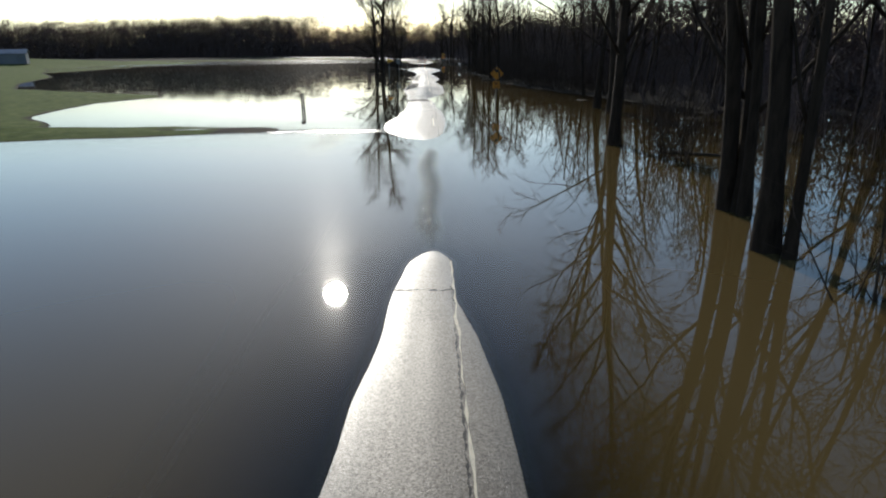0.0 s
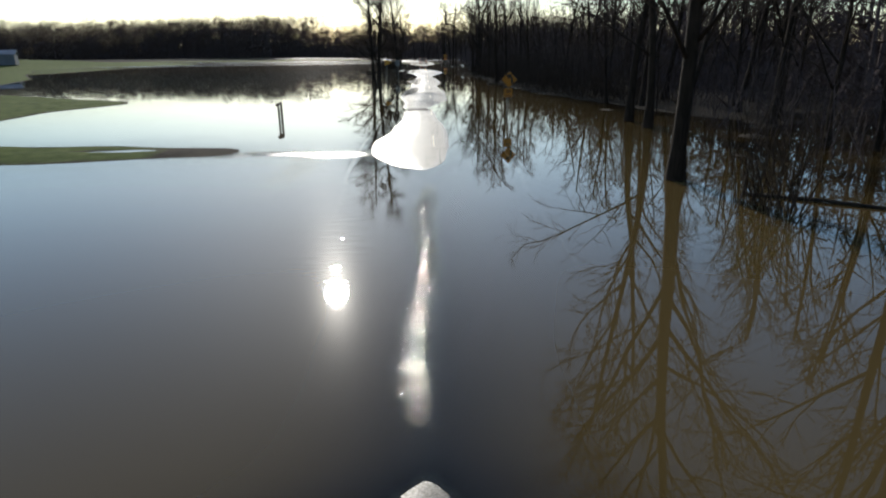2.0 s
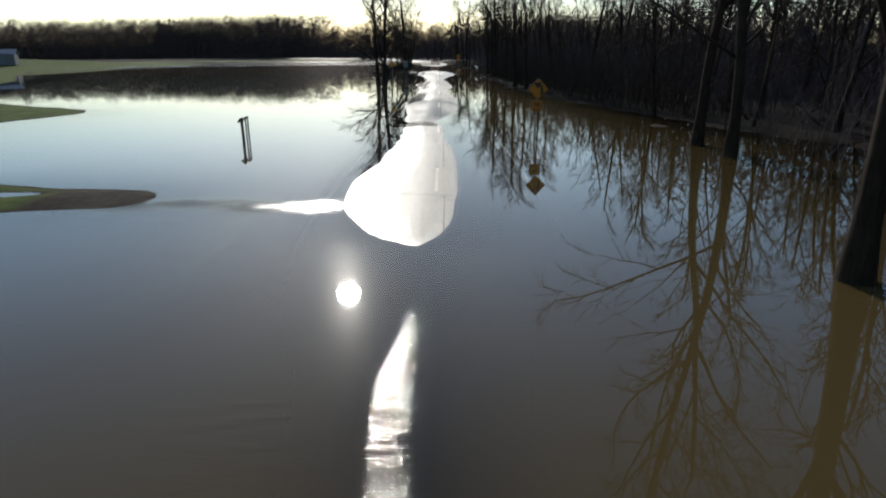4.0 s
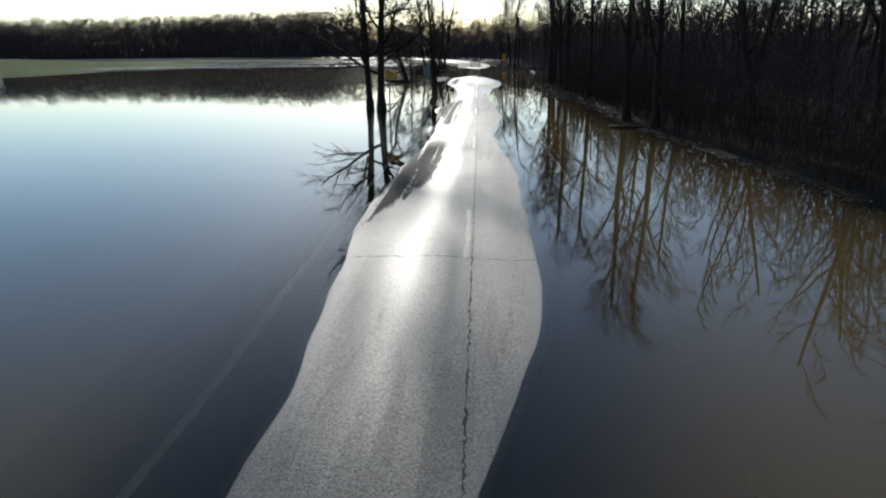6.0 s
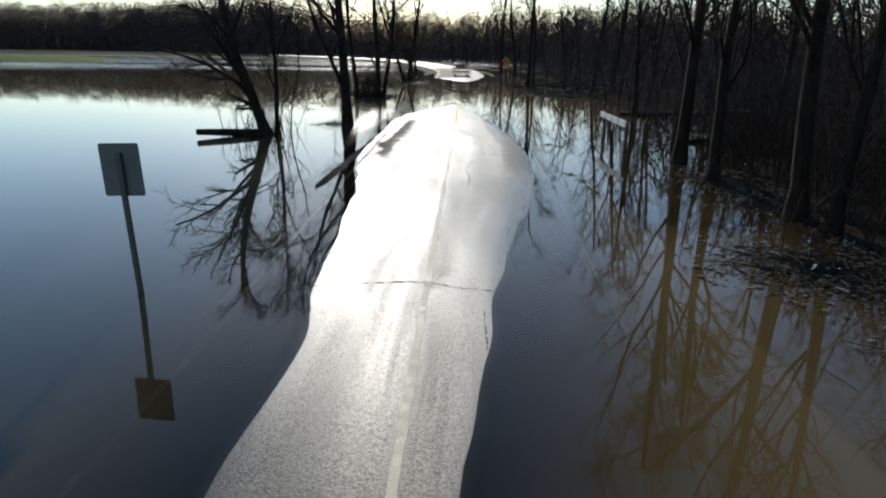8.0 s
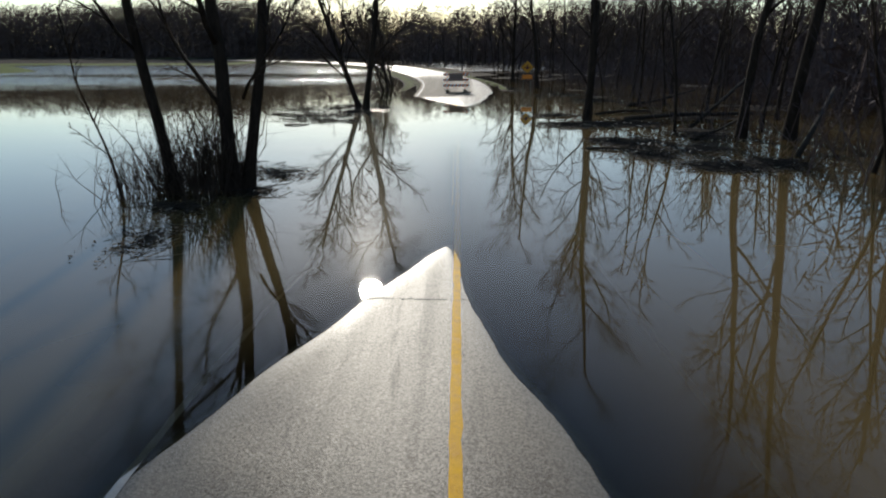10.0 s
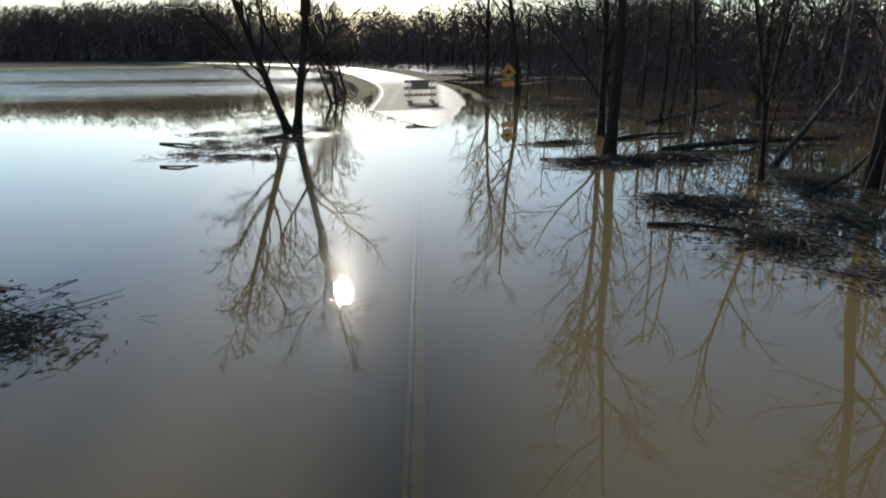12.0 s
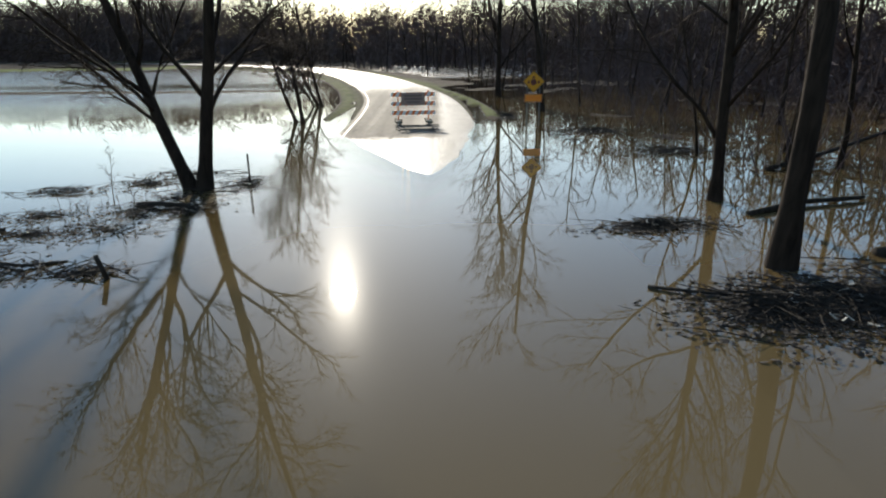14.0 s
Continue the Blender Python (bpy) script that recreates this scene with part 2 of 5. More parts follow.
    # silt has settled where the flood stands longest
    silted = n.math('MULTIPLY', n.span(p[2], -0.004, -0.02), n.span(p[1], 138, 141))
    col = n.mix(n.math('MULTIPLY', silted, 0.9), col, (0.27, 0.20, 0.115))
    # under water the surface has hardly any gloss of its own
    pits = n.math('MULTIPLY', pits, n.span(p[2], -0.006, 0.0, 0.08, 1.0))
    # the crest is washed smooth and wet
    washed = n.math('MULTIPLY', n.span(p[1], 99, 106), n.span(p[1], 131, 127))
    pits = n.math('MULTIPLY', pits, n.math('ADD', 1.0, n.math('MULTIPLY', washed, 1.7)))
    pits = n.math('MULTIPLY', pits, n.math('SUBTRACT', 1.0, n.math('MULTIPLY', dull, 0.80)))
    n.put(n.bsdf.inputs["Specular IOR Level"], n.math('MULTIPLY', pits, n.math('SUBTRACT', 1.0, n.math('MULTIPLY', dried, 0.7))))
    grain = n.math('ADD', n.math('MULTIPLY', stones, 0.6), n.noise(60, 2, 0.6))
    grain = n.math('MULTIPLY', grain, n.math('SUBTRACT', 1.0, drowned))
    return n.done(col, rough, n.bump(grain, 0.35, 0.008))


def make_ground():
    n = Nodes("flooded_ground")
    p = n.xyz()
    grass = n.ramp(n.noise(1.2, 6, 0.7), [(0.3, (0.055, 0.075, 0.014)), (0.55, (0.10, 0.125, 0.026)), (0.75, (0.17, 0.17, 0.05))])
    mud = n.ramp(n.noise(0.9, 6, 0.7), [(0.3, (0.028, 0.021, 0.014)), (0.7, (0.085, 0.064, 0.042))])
    litter = n.ramp(n.noise(9.0, 4, 0.7), [(0.35, (0.012, 0.009, 0.006)), (0.7, (0.060, 0.043, 0.027))])
    woods = n.math('MAXIMUM', n.span(p[0], 4.6, 6.5), n.span(p[1], 250, 330))
    green = n.math('MULTIPLY', n.span(n.math('ADD', p[2], n.math('MULTIPLY', n.noise(0.6, 4, 0.6), 0.06)), 0.03, 0.07), n.attribute("grass"))
    soil = n.mix(woods, mud, litter)
    col = n.mix(green, soil, grass)
    h = n.noise(14, 5, 0.7)
    n.bsdf.inputs["Specular IOR Level"].default_value = 0.08
    return n.done(col, 0.95, n.bump(h, 0.7, 0.06))


def make_bark(name, dark, light):
    n = Nodes(name)
    ridge = n.noise(1.0, 5, 0.65, n.mapped((9, 9, 1.6)), 0.4)
    big = n.noise(0.8, 3, 0.5)
    n.bsdf.inputs["Specular IOR Level"].default_value = 0.1
    col = n.ramp(ridge, [(0.3, dark), (0.7, light)])
    col = n.mix(n.span(big, 0.45, 0.7, 0.0, 0.5), col, tuple(c * 1.35 for c in light))
    return n.done(col, 0.9, n.bump(ridge, 0.8, 0.03))


WATER_K = 3.8
WATER_CLEAR = (0.042, 0.042, 0.026)
WATER_SILT = (0.150, 0.103, 0.044)
WATER_PALE = (0.128, 0.093, 0.044)
WATER_A, WATER_B = (0.088, 0.059, 0.021), (0.108, 0.073, 0.028)
M_water = make_water()
M_asphalt = make_asphalt()
M_ground = make_ground()
M_bark = make_bark("dark_bark", (0.012, 0.0085, 0.006), (0.040, 0.028, 0.020))
M_twig = make_bark("twig_bark", (0.025, 0.017, 0.012), (0.064, 0.045, 0.033))
# paler, purplish bark for woods further off: haze is put into its colour
M_hazed = make_bark("hazed_woods_bark", (0.058, 0.041, 0.038), (0.125, 0.092, 0.086))
M_drift = make_bark("drift_wood", (0.010, 0.008, 0.006), (0.045, 0.036, 0.027))
M_drift.node_tree.nodes["Principled BSDF"].inputs["Specular IOR Level"].default_value = 0.22
M_chip = simple("stripped_wood", (0.40, 0.36, 0.29), 0.6, 0.3, 9.0, 0.1)
M_blade = simple("grass_blades", (0.030, 0.055, 0.010), 0.8, 0.35, 9.0, 0.1)
M_leaf = simple("dead_leaves", (0.038, 0.027, 0.017), 0.8, 0.5, 8.0, 0.4)
M_yellow_line = simple("worn_yellow_line", (0.62, 0.53, 0.36), 0.6, 0.35, 5.0, 0.3)
M_orange_line = simple("worn_orange_line", (0.90, 0.42, 0.02), 0.5, 0.3, 5.0, 0.3)
M_white_line = simple("worn_white_line", (0.36, 0.35, 0.32), 0.6, 0.3, 5.0, 0.3)
M_clean_line = simple("white_line_paint", (0.74, 0.72, 0.67), 0.6, 0.15, 5.0, 0.2)
for paint_mat in (M_orange_line, M_clean_line, M_white_line):
    paint_mat.node_tree.nodes["Principled BSDF"].inputs["Specular IOR Level"].default_value = 0.08
M_tar = simple("tar_crack", (0.010, 0.009, 0.008), 0.7, 0.3, 9.0, 0.4)
M_sign_yellow = simple("sign_yellow", (0.62, 0.27, 0.006), 0.45, 0.12, 3.0, 0.03)
# the bend sign's yellow, darkened: its backlit shade is put into the colour
M_sign_shaded = simple("sign_shaded_amber", (0.40, 0.155, 0.008), 0.5, 0.15, 3.0, 0.03)
M_sign_orange = simple("sign_orange", (0.85, 0.25, 0.02), 0.45, 0.12, 3.0, 0.03)
M_symbol = simple("sign_dark_red", (0.10, 0.022, 0.012), 0.5, 0.2, 5.0, 0.03)
M_sign_black = simple("sign_black", (0.015, 0.014, 0.013), 0.5, 0.2, 5.0, 0.03)
M_sign_back = simple("bare_aluminium_sheet", (0.16, 0.16, 0.155), 0.5, 0.2, 3.0, 0.05, 0.3)
M_steel = simple("galvanised_post", (0.12, 0.115, 0.105), 0.5, 0.3, 6.0, 0.15, 0.5)
M_rust = simple("dark_rusty_pipe", (0.055, 0.040, 0.030), 0.7, 0.35, 8.0, 0.3)
M_white_board = simple("white_painted_board", (0.72, 0.71, 0.68), 0.55, 0.12, 4.0, 0.08)
M_orange_stripe = simple("orange_stripe", (0.80, 0.18, 0.03), 0.5, 0.1, 4.0, 0.03)
M_sandbag = simple("sandbag_cloth", (0.20, 0.17, 0.12), 0.9, 0.3, 7.0, 0.4)
M_board = simple("weathered_sign_board", (0.30, 0.20, 0.15), 0.6, 0.2, 4.0, 0.05)
M_faded_print = simple("faded_print", (0.16, 0.11, 0.09), 0.6, 0.3, 6.0, 0.05)
M_shed = simple("shed_metal_siding", (0.085, 0.095, 0.115), 0.5, 0.12, 0.6, 0.05)
M_roof = simple("shed_metal_roof", (0.10, 0.11, 0.13), 0.45, 0.12, 0.6, 0.05)
M_door = simple("shed_door_paint", (0.10, 0.11, 0.13), 0.5, 0.12, 0.8, 0.05)


# ---- building blocks ----
def mesh_of(name, verts, faces, mat, smooth=False):
    me = bpy.data.meshes.new(name)
    me.from_pydata([tuple(v) for v in verts], [], faces)
    me.materials.append(mat)
    if smooth:
        me.polygons.foreach_set("use_smooth", [True] * len(me.polygons))
    me.update()
    return me


def part(name, bm, mat, parent=None, label=""):
    """One mesh object, from a bmesh or from lists of corners and faces, under its thing."""
    if isinstance(bm, tuple):
        me = mesh_of(name, bm[0], bm[1], mat, len(bm) > 2)
    else:
        me = bpy.data.meshes.new(name)
        bm.to_mesh(me)
        bm.free()
        me.materials.append(mat)
    ob = new(name, me)
    ob.parent = parent
    if label:
        tagged(ob, label)
    return ob


def thing(name, place, label, category, group="", kind=""):
    ob = new(name)
    ob.empty_display_size = 0.2
    ob.matrix_world = place
    return tagged(ob, label, category, group, kind)


def box(bm, centre, size, turn=None, bevel=0.0):
    m = Matrix.Translation(centre) @ (turn or Matrix()) @ Matrix.Diagonal((*size, 1))
    made = bmesh.ops.create_cube(bm, size=1.0, matrix=m)
    if bevel:
        edges = list({e for v in made["verts"] for e in v.link_edges})
        bmesh.ops.bevel(bm, geom=edges, offset=bevel, segments=2, profile=0.5, affect='EDGES')
    return bm


def plate(bm, outline, thick, m=None):
    """A flat sheet with the given outline in x and z, facing -y."""
    m = m or Matrix()
    front = [bm.verts.new(m @ Vector((x, -thick / 2, z))) for x, z in outline]
    back = [bm.verts.new(m @ Vector((x, thick / 2, z))) for x, z in outline]
    bm.faces.new(front)
    bm.faces.new(back[::-1])
    k = len(outline)
    for i in range(k):
        bm.faces.new((front[i], back[i], back[(i + 1) % k], front[(i + 1) % k]))
    return bm


def rounded(w, h, r, n=5):
    pts = []
    for cx, cz, a in ((w / 2 - r, h / 2 - r, 0), (-w / 2 + r, h / 2 - r, 90), (-w / 2 + r, -h / 2 + r, 180), (w / 2 - r, -h / 2 + r, 270)):
        pts += [(cx + r * math.cos(radians(a + 90 * i / n)), cz + r * math.sin(radians(a + 90 * i / n))) for i in range(n + 1)]
    return pts


def turned(pts, degrees):
    c, s = math.cos(radians(degrees)), math.sin(radians(degrees))
    return [(x * c - z * s, x * s + z * c) for x, z in pts]


def tube(V, F, pts, radii, sides, pointed=False):
    """Adds a tapered tube along pts to the lists of corners V and faces F; a pointed one ends in its last point."""
    pts = [Vector(p) for p in pts]
    base = len(V)
    rings = len(pts) - 1 if pointed else len(pts)
    for i, p in enumerate(pts[:rings]):
        d = (pts[min(i + 1, len(pts) - 1)] - pts[max(i - 1, 0)]).normalized()
        a = d.cross(Vector((0.31, 0.17, 0.93) if abs(d.z) < 0.9 else (1, 0.1, 0))).normalized()
        b = d.cross(a)
        for k in range(sides):
            w = 2 * math.pi * k / sides
            V.append(p + (a * math.cos(w) + b * math.sin(w)) * radii[i])
    for i in range(rings - 1):
        for k in range(sides):
            n = (k + 1) % sides
            F.append((base + i * sides + k, base + i * sides + n, base + (i + 1) * sides + n, base + (i + 1) * sides + k))
    if pointed:
        tip, ring = len(V), base + (rings - 1) * sides
        V.append(pts[-1])
        for k in range(sides):
            F.append((ring + k, ring + (k + 1) % sides, tip))
        return
    F.append(tuple(base + (len(pts) - 1) * sides + k for k in range(sides)))
    F.append(tuple(base + k for k in reversed(range(sides))))


def written(words, size, mat, parent, m, label=""):
    """Raised lettering in the built-in font, as a mesh."""
    curve = bpy.data.curves.new("lettering", 'FONT')
    curve.body, curve.size, curve.align_x, curve.align_y = words, size, 'CENTER', 'CENTER'
    curve.extrude, curve.space_line, curve.offset = 0.001, 0.85, size * 0.02
    ghost = bpy.data.objects.new("lettering", curve)
    scene.collection.objects.link(ghost)
    me = bpy.data.meshes.new_from_object(ghost.evaluated_get(bpy.context.evaluated_depsgraph_get()))
    bpy.data.objects.remove(ghost)
    me.materials.clear()
    me.materials.append(mat)
    ob = new("lettering", me)
    ob.parent = parent
    ob.matrix_basis = m @ pose(0, 0, 0, 90, 0, 0)
    return tagged(ob, label)


# ---- the lie of the land ----
def spline(points):
    ys = np.array([p[0] for p in points], float)
    vs = np.array([p[1] for p in points], float)
    fine = np.arange(ys[0], ys[-1] + 0.25, 0.25)
    v = np.interp(fine, ys, vs)
    k = np.hanning(7)
    v2 = np.convolve(np.pad(v, 3, mode='edge'), k / k.sum(), mode='valid')
    return lambda y: np.interp(y, fine, v2)


def straight(y):
    w = (y + 52.0) / 100
    return -0.193 + 1.2533 * w - 0.7078 * w * w


BEND = [(168, straight(168.0)), (177, -1.35), (187, -1.30), (198, -1.95), (212, -4.2), (230, -8.3), (249, -14.0), (268, -22.5), (289, -37), (327, -67), (360, -100), (400, -150), (440, -215)]
_y = np.arange(-80, 441, 0.5)
_x = np.where(_y < 168, straight(_y), np.interp(_y, [b[0] for b in BEND], [b[1] for b in BEND]))
_k = np.hanning(41)
_x = np.where(_y < 160, _x, np.convolve(np.pad(_x, 20, mode='edge'), _k / _k.sum(), mode='valid'))


def middle(y):
    """x of the road's middle line."""
    return np.interp(y, _y, _x)


def slant(y):
    return np.cos(np.arctan((middle(y + 1) - middle(y - 1)) / 2))


DRY_LEFT = spline([(-40, -1.9), (4.5, -1.33), (6.2, -1.16), (7.6, -1.01), (9.2, -0.96), (9.5, -0.86), (10.6, -0.72), (11.25, -0.58), (11.6, 0.1), (16, 0.5), (25, 0.3), (26.7, -0.4), (27.2, -1.3), (28, -1.7), (30, -2.38), (31.8, -2.55), (34, -2.42), (36.4, -2.1), (39.1, -1.93), (42.5, -1.7), (48.3, -1.82), (54.4, -2.05), (58.2, -2.33), (61.7, -2.5), (67, -2.45), (69.5, -2.2), (72, -1.98), (76, -1.97), (82.4, -2.0), (87, -2.7), (89.5, -2.3), (92.5, -1.86), (98, -1.58), (102.4, -1.56), (105.1, -1.86), (111.2, -2.3), (115.8, -3.05), (120, -3.6), (126, -3.45), (131.5, -2.95), (135.2, -1.75), (137.2, -0.9), (138.6, -0.27), (139.2, 0.1), (142, 0.2), (147, 0.4), (150, 0.65), (153, 1.5), (157, 3.4), (162, 3.3), (165, 2.0), (168.8, 0.95), (169.6, 0.3), (172.3, -0.75), (174.9, -1.75), (177.2, -2.3), (179, -3.0), (184, -4), (440, -5)])
DRY_RIGHT = spline([(-40, 0.7), (4.5, 0.52), (6.2, 0.42), (7.6, 0.28), (9.2, 0.06), (10.7, 0.08), (11.25, 0.03), (11.6, -0.45), (16, -0.7), (25, -0.9), (26.7, -0.45), (27.2, 0), (30, 0.42), (31.8, 0.57), (36.4, 0.62), (39.1, 0.5), (42.5, 0.22), (48.3, 0.05), (49.6, -0.18), (51.8, 0.25), (54.4, 0.93), (58.2, 1.28), (67, 1.25), (72, 0.98), (74.6, 0.78), (76.6, 0.73), (79, 1.1), (82.4, 1.45), (87, 1.25), (92.5, 1.06), (98, 0.82), (100.2, 0.48), (102.4, 0.82), (105.1, 1.0), (111.2, 2.25), (115.8, 2.6), (120, 2.75), (125, 2.2), (131.5, 1.35), (135.2, 0.21), (138.6, -0.15), (139.2, -0.4), (142, -0.45), (147, -0.55), (150, -0.8), (153, -1.6), (157, -3.4), (162, -3.3), (165, -1.5), (168.8, 0.55), (169.6, 1.0), (172.3, 1.7), (174.6, 2.15), (177.2, 2.6), (184, 3.0), (200, 4), (440, 5)])
_rng = np.random.default_rng(7)
_waves = [(_rng.uniform(0.5, 4.5), _rng.uniform(0, 6.28), _rng.uniform(0, 6.28)) for _ in range(9)]


def ragged(y, which):
    return sum(np.sin(y * f + (a, b)[which]) / (1.2 + f) for f, a, b in _waves) * np.where(y < 12, 0.02, 0.045)


def road_height(y, u):
    """Height of the pavement above the water, u metres to the right of its middle."""
    inside = np.minimum(u - DRY_LEFT(y) - ragged(y, 0), DRY_RIGHT(y) + ragged(y, 1) - u)
    z = np.where(inside > 0, np.minimum(inside * 0.045, 0.085), np.maximum(inside * 0.06 - 0.05 * inside ** 2, -0.75))
    dip = 0.014 * np.exp(-((y - 47.4) / 0.3) ** 2) + 0.020 * np.exp(-((y - 49.0) / 0.4) ** 2)
    rise = np.clip((y - 178) * 0.006, 0, 0.6)
    return z - 0.45 * dip * np.clip(0.9 - u, 0.3, 1.4) + rise


def ridge(x, y, x0, y0, x1, y1, w0, w1, slope, top):
    """A bank along a line that narrows from w0 to w1."""
    dx, dy = x1 - x0, y1 - y0
    t = np.clip(((x - x0) * dx + (y - y0) * dy) / (dx * dx + dy * dy), 0, 1)
    d = np.hypot(x - x0 - t * dx, y - y0 - t * dy)
    return np.minimum((w0 + (w1 - w0) * t - d) * slope, top)


def bumps(x, y, s):
    return (np.sin(x * 0.9 * s + 1.3) * np.cos(y * 0.8 * s + 0.4) + np.sin(x * 2.1 * s - y * 1.3 * s) * 0.5 + np.cos(y * 2.7 * s + x * 0.7 * s + 2.0) * 0.4) / 1.9


SHORE = spline([(20, -60), (30, -24), (34.8, -19.5), (37.7, -22.0), (40.3, -24.0), (45, -24.8), (50.6, -25.2), (55, -23.6), (57.6, -22.8), (60, -24), (64, -30), (75, -46), (89, -54), (115, -64), (140, -80), (160, -90), (184, -105), (215, -100), (235, -82), (250, -82), (267, -95), (300, -122), (330, -150)])


BANK = spline([(40, 15.0), (50, 12.5), (60, 10.0), (69, 9.0), (76, 8.1), (82, 7.8), (91, 7.8), (97, 7.4), (103, 7.6), (108, 8.1), (118, 9.0), (126, 11.0)])


def ground_height(x, y):
    m = middle(np.clip(y, -80, 440))
    off = (x - m) * slant(np.clip(y, -79, 439))
    z = np.full(np.shape(x + y), -0.8) + bumps(x, y, 0.25) * 0.08
    # the mown field on the left reaches into the water in two tongues
    wig = bumps(x, y, 0.55) * 0.45
    for seg in ((-160, 20.0, -40, 29.5, 19, 6.4, 0.06, 0.5), (-40, 29.5, -24, 31.5, 6.4, 4.0, 0.06, 0.4), (-24, 31.4, -8.2, 31.3, 4.2, 1.2, 0.09, 0.22), (-45, 216, -16, 213, 2.6, 2.0, 0.05, 0.1)):
        z = np.maximum(z, ridge(x, y + wig, *seg) - 0.02)
    inland = SHORE(np.clip(y + wig, 20, 330)) - x
    z = np.maximum(z, np.where((y > 20) & (y < 330), np.minimum(inland * 0.05, 0.25 + np.clip(inland, 0, 400) * 0.002 + np.clip(inland - 8, 0, 40) * 0.06 * np.clip((y - 150) / 40, 0, 1) * np.clip((270 - y) / 40, 0, 1)) - 0.02, -9))
    z = z - 0.25 * np.exp(-((y - 31.75) / 0.32) ** 2) * np.clip((x + 30) / 4, 0, 1) * np.clip((-9.8 - x) / 2, 0, 1)
    # soaked wood on the right: hummocks at the edge, land behind
    hum = bumps(x, y, 0.8) * 0.16 + bumps(x + 40, y, 0.3) * 0.16
    wood = np.clip((off - 7.5) / 3, 0, 1)
    z = np.maximum(z, np.where(off > 7, -0.42 + wood * (0.30 + hum) + np.clip((off - 26) * 0.02, 0, 1.5), -9))
    z = np.maximum(z, ridge(x, y + bumps(x, y, 0.9) * 0.8, 10.8, 78, 10.2, 126, 2.6, 3.4, 0.10, 0.0) + bumps(x, y, 1.6) * 0.06 - 0.05)
    # verges where the road comes out of the flood, and the land past the bend
    verge = np.clip((y - 172) / 14, 0, 1)
    z = np.maximum(z, np.where(np.abs(off) < 12, verge * (0.30 - np.abs(np.abs(off) - 3.3) * 0.17) - 0.9 * (1 - verge), -9))
    z = np.maximum(z, np.where(off > 0, np.clip((y - 190) * 0.006, -9, 0.4) + hum * 0.45 - 0.16 - np.clip((off - 9) / 6, 0, 1) * np.clip((y - 222) / 10, 0, 1) * 0.9, -9))
    z = np.maximum(z, np.minimum((y - 305 - np.clip(x, 0, 30) + bumps(x, y, 0.08) * 14) * 0.02, 1.2))
    # the bank of the wood, and the silted verge beside the crest
    inland = x - BANK(np.clip(y, 40, 126)) + bumps(x, y, 1.3) * 0.35 + bumps(x, y, 0.5) * 0.3
    z = np.maximum(z, np.where((y > 40) & (y < 126), np.minimum(inland * 0.10, 0.16 + bumps(x, y, 1.1) * 0.07) - np.clip((y - 112) / 14, 0, 1) * 0.3, -9))
    verge = np.clip((y - 104) / 5, 0, 1) * np.clip((127 - y) / 5, 0, 1)
    z = np.maximum(z, np.where((off > 3.2) & (off < 8.5), verge * (-0.07 + bumps(x, y, 1.7) * 0.075) - 0.9 * (1 - verge), -9))
    # a bed for the pavement
    bed = road_height(np.clip(y, -40, 440), np.clip(off, -3.25, 3.25)) - 0.05 - np.maximum(np.abs(off) - 3.25, 0) * 0.25
    # a low muddy shoulder along the left edge of the crest
    crest = np.clip((y - 106) / 6, 0, 1) * np.clip((132 - y) / 4, 0, 1)
    shoulder = crest * (0.055 - np.abs(off + 3.50) * 0.35 + bumps(x * 3, y, 2.3) * 0.015) - 0.9 * (1 - crest)
    bed = np.where((off < -3.3) & (off > -4.2), np.maximum(bed, shoulder), bed)
    return np.where(np.abs(off) < 3.3, bed, np.where(np.abs(off) < 4.2, np.maximum(np.minimum(z, bed + 0.05), bed), z))


def sheet(name, xs, ys, height, mat):
    X, Y = np.meshgrid(xs, ys)
    Z = height(X, Y)
    co = np.stack([X, Y, Z], -1).reshape(-1, 3)
    nx, ny = len(xs), len(ys)
    i = (np.arange(ny - 1)[:, None] * nx + np.arange(nx - 1)[None]).reshape(-1)
    faces = np.stack([i, i + 1, i + nx + 1, i + nx], 1)
    me = bpy.data.meshes.new(name)
    me.vertices.add(len(co))
    me.vertices.foreach_set("co", co.ravel())
    me.loops.add(faces.size)
    me.loops.foreach_set("vertex_index", faces.ravel())
    me.polygons.add(len(faces))
    me.polygons.foreach_set("loop_start", np.arange(0, faces.size, 4))
    me.polygons.foreach_set("use_smooth", np.ones(len(faces), bool))
    me.materials.append(mat)
    me.update(calc_edges=True)
    return new(name, me), X, Y, Z


def steps(*spans):
    out = [np.arange(a, b, s) for a, b, s in spans] + [[spans[-1][1]]]
    return np.concatenate(out)


xs = steps((-4000, -600, 400), (-600, -120, 16), (-120, -32, 3), (-32, -12, 1), (-12, 14, 0.5), (14, 60, 1.5), (60, 300, 12), (300, 4000, 400))
ys = steps((-600, -60, 60), (-60, -4, 3), (-4, 215, 0.6), (215, 330, 2.5), (330, 600, 12), (600, 4600, 400))
ground, X, Y, Z = sheet("ground", xs, ys, ground_height, M_ground)
off = (X - middle(np.clip(Y, -80, 440))) * slant(np.clip(Y, -79, 439))
turf = np.where((X < -10) & (Y < 320) & ((Y < 190) | (X < -60)), 1.0, 0.0) + 0.75 * np.exp(-((off + 4.3) / 0.7) ** 2) * (Y > 170) + 0.9 * np.exp(-((off - 4.6) / 1.0) ** 2) * (Y > 186)
turfs = ground.data.attributes.new("grass", 'FLOAT', 'POINT')
turfs.data.foreach_set("value", np.clip(turf, 0, 1).astype(np.float32).ravel())
tagged(ground, "flooded grass field, mud and leaf-strewn wood floor", "ground", kind="structure")

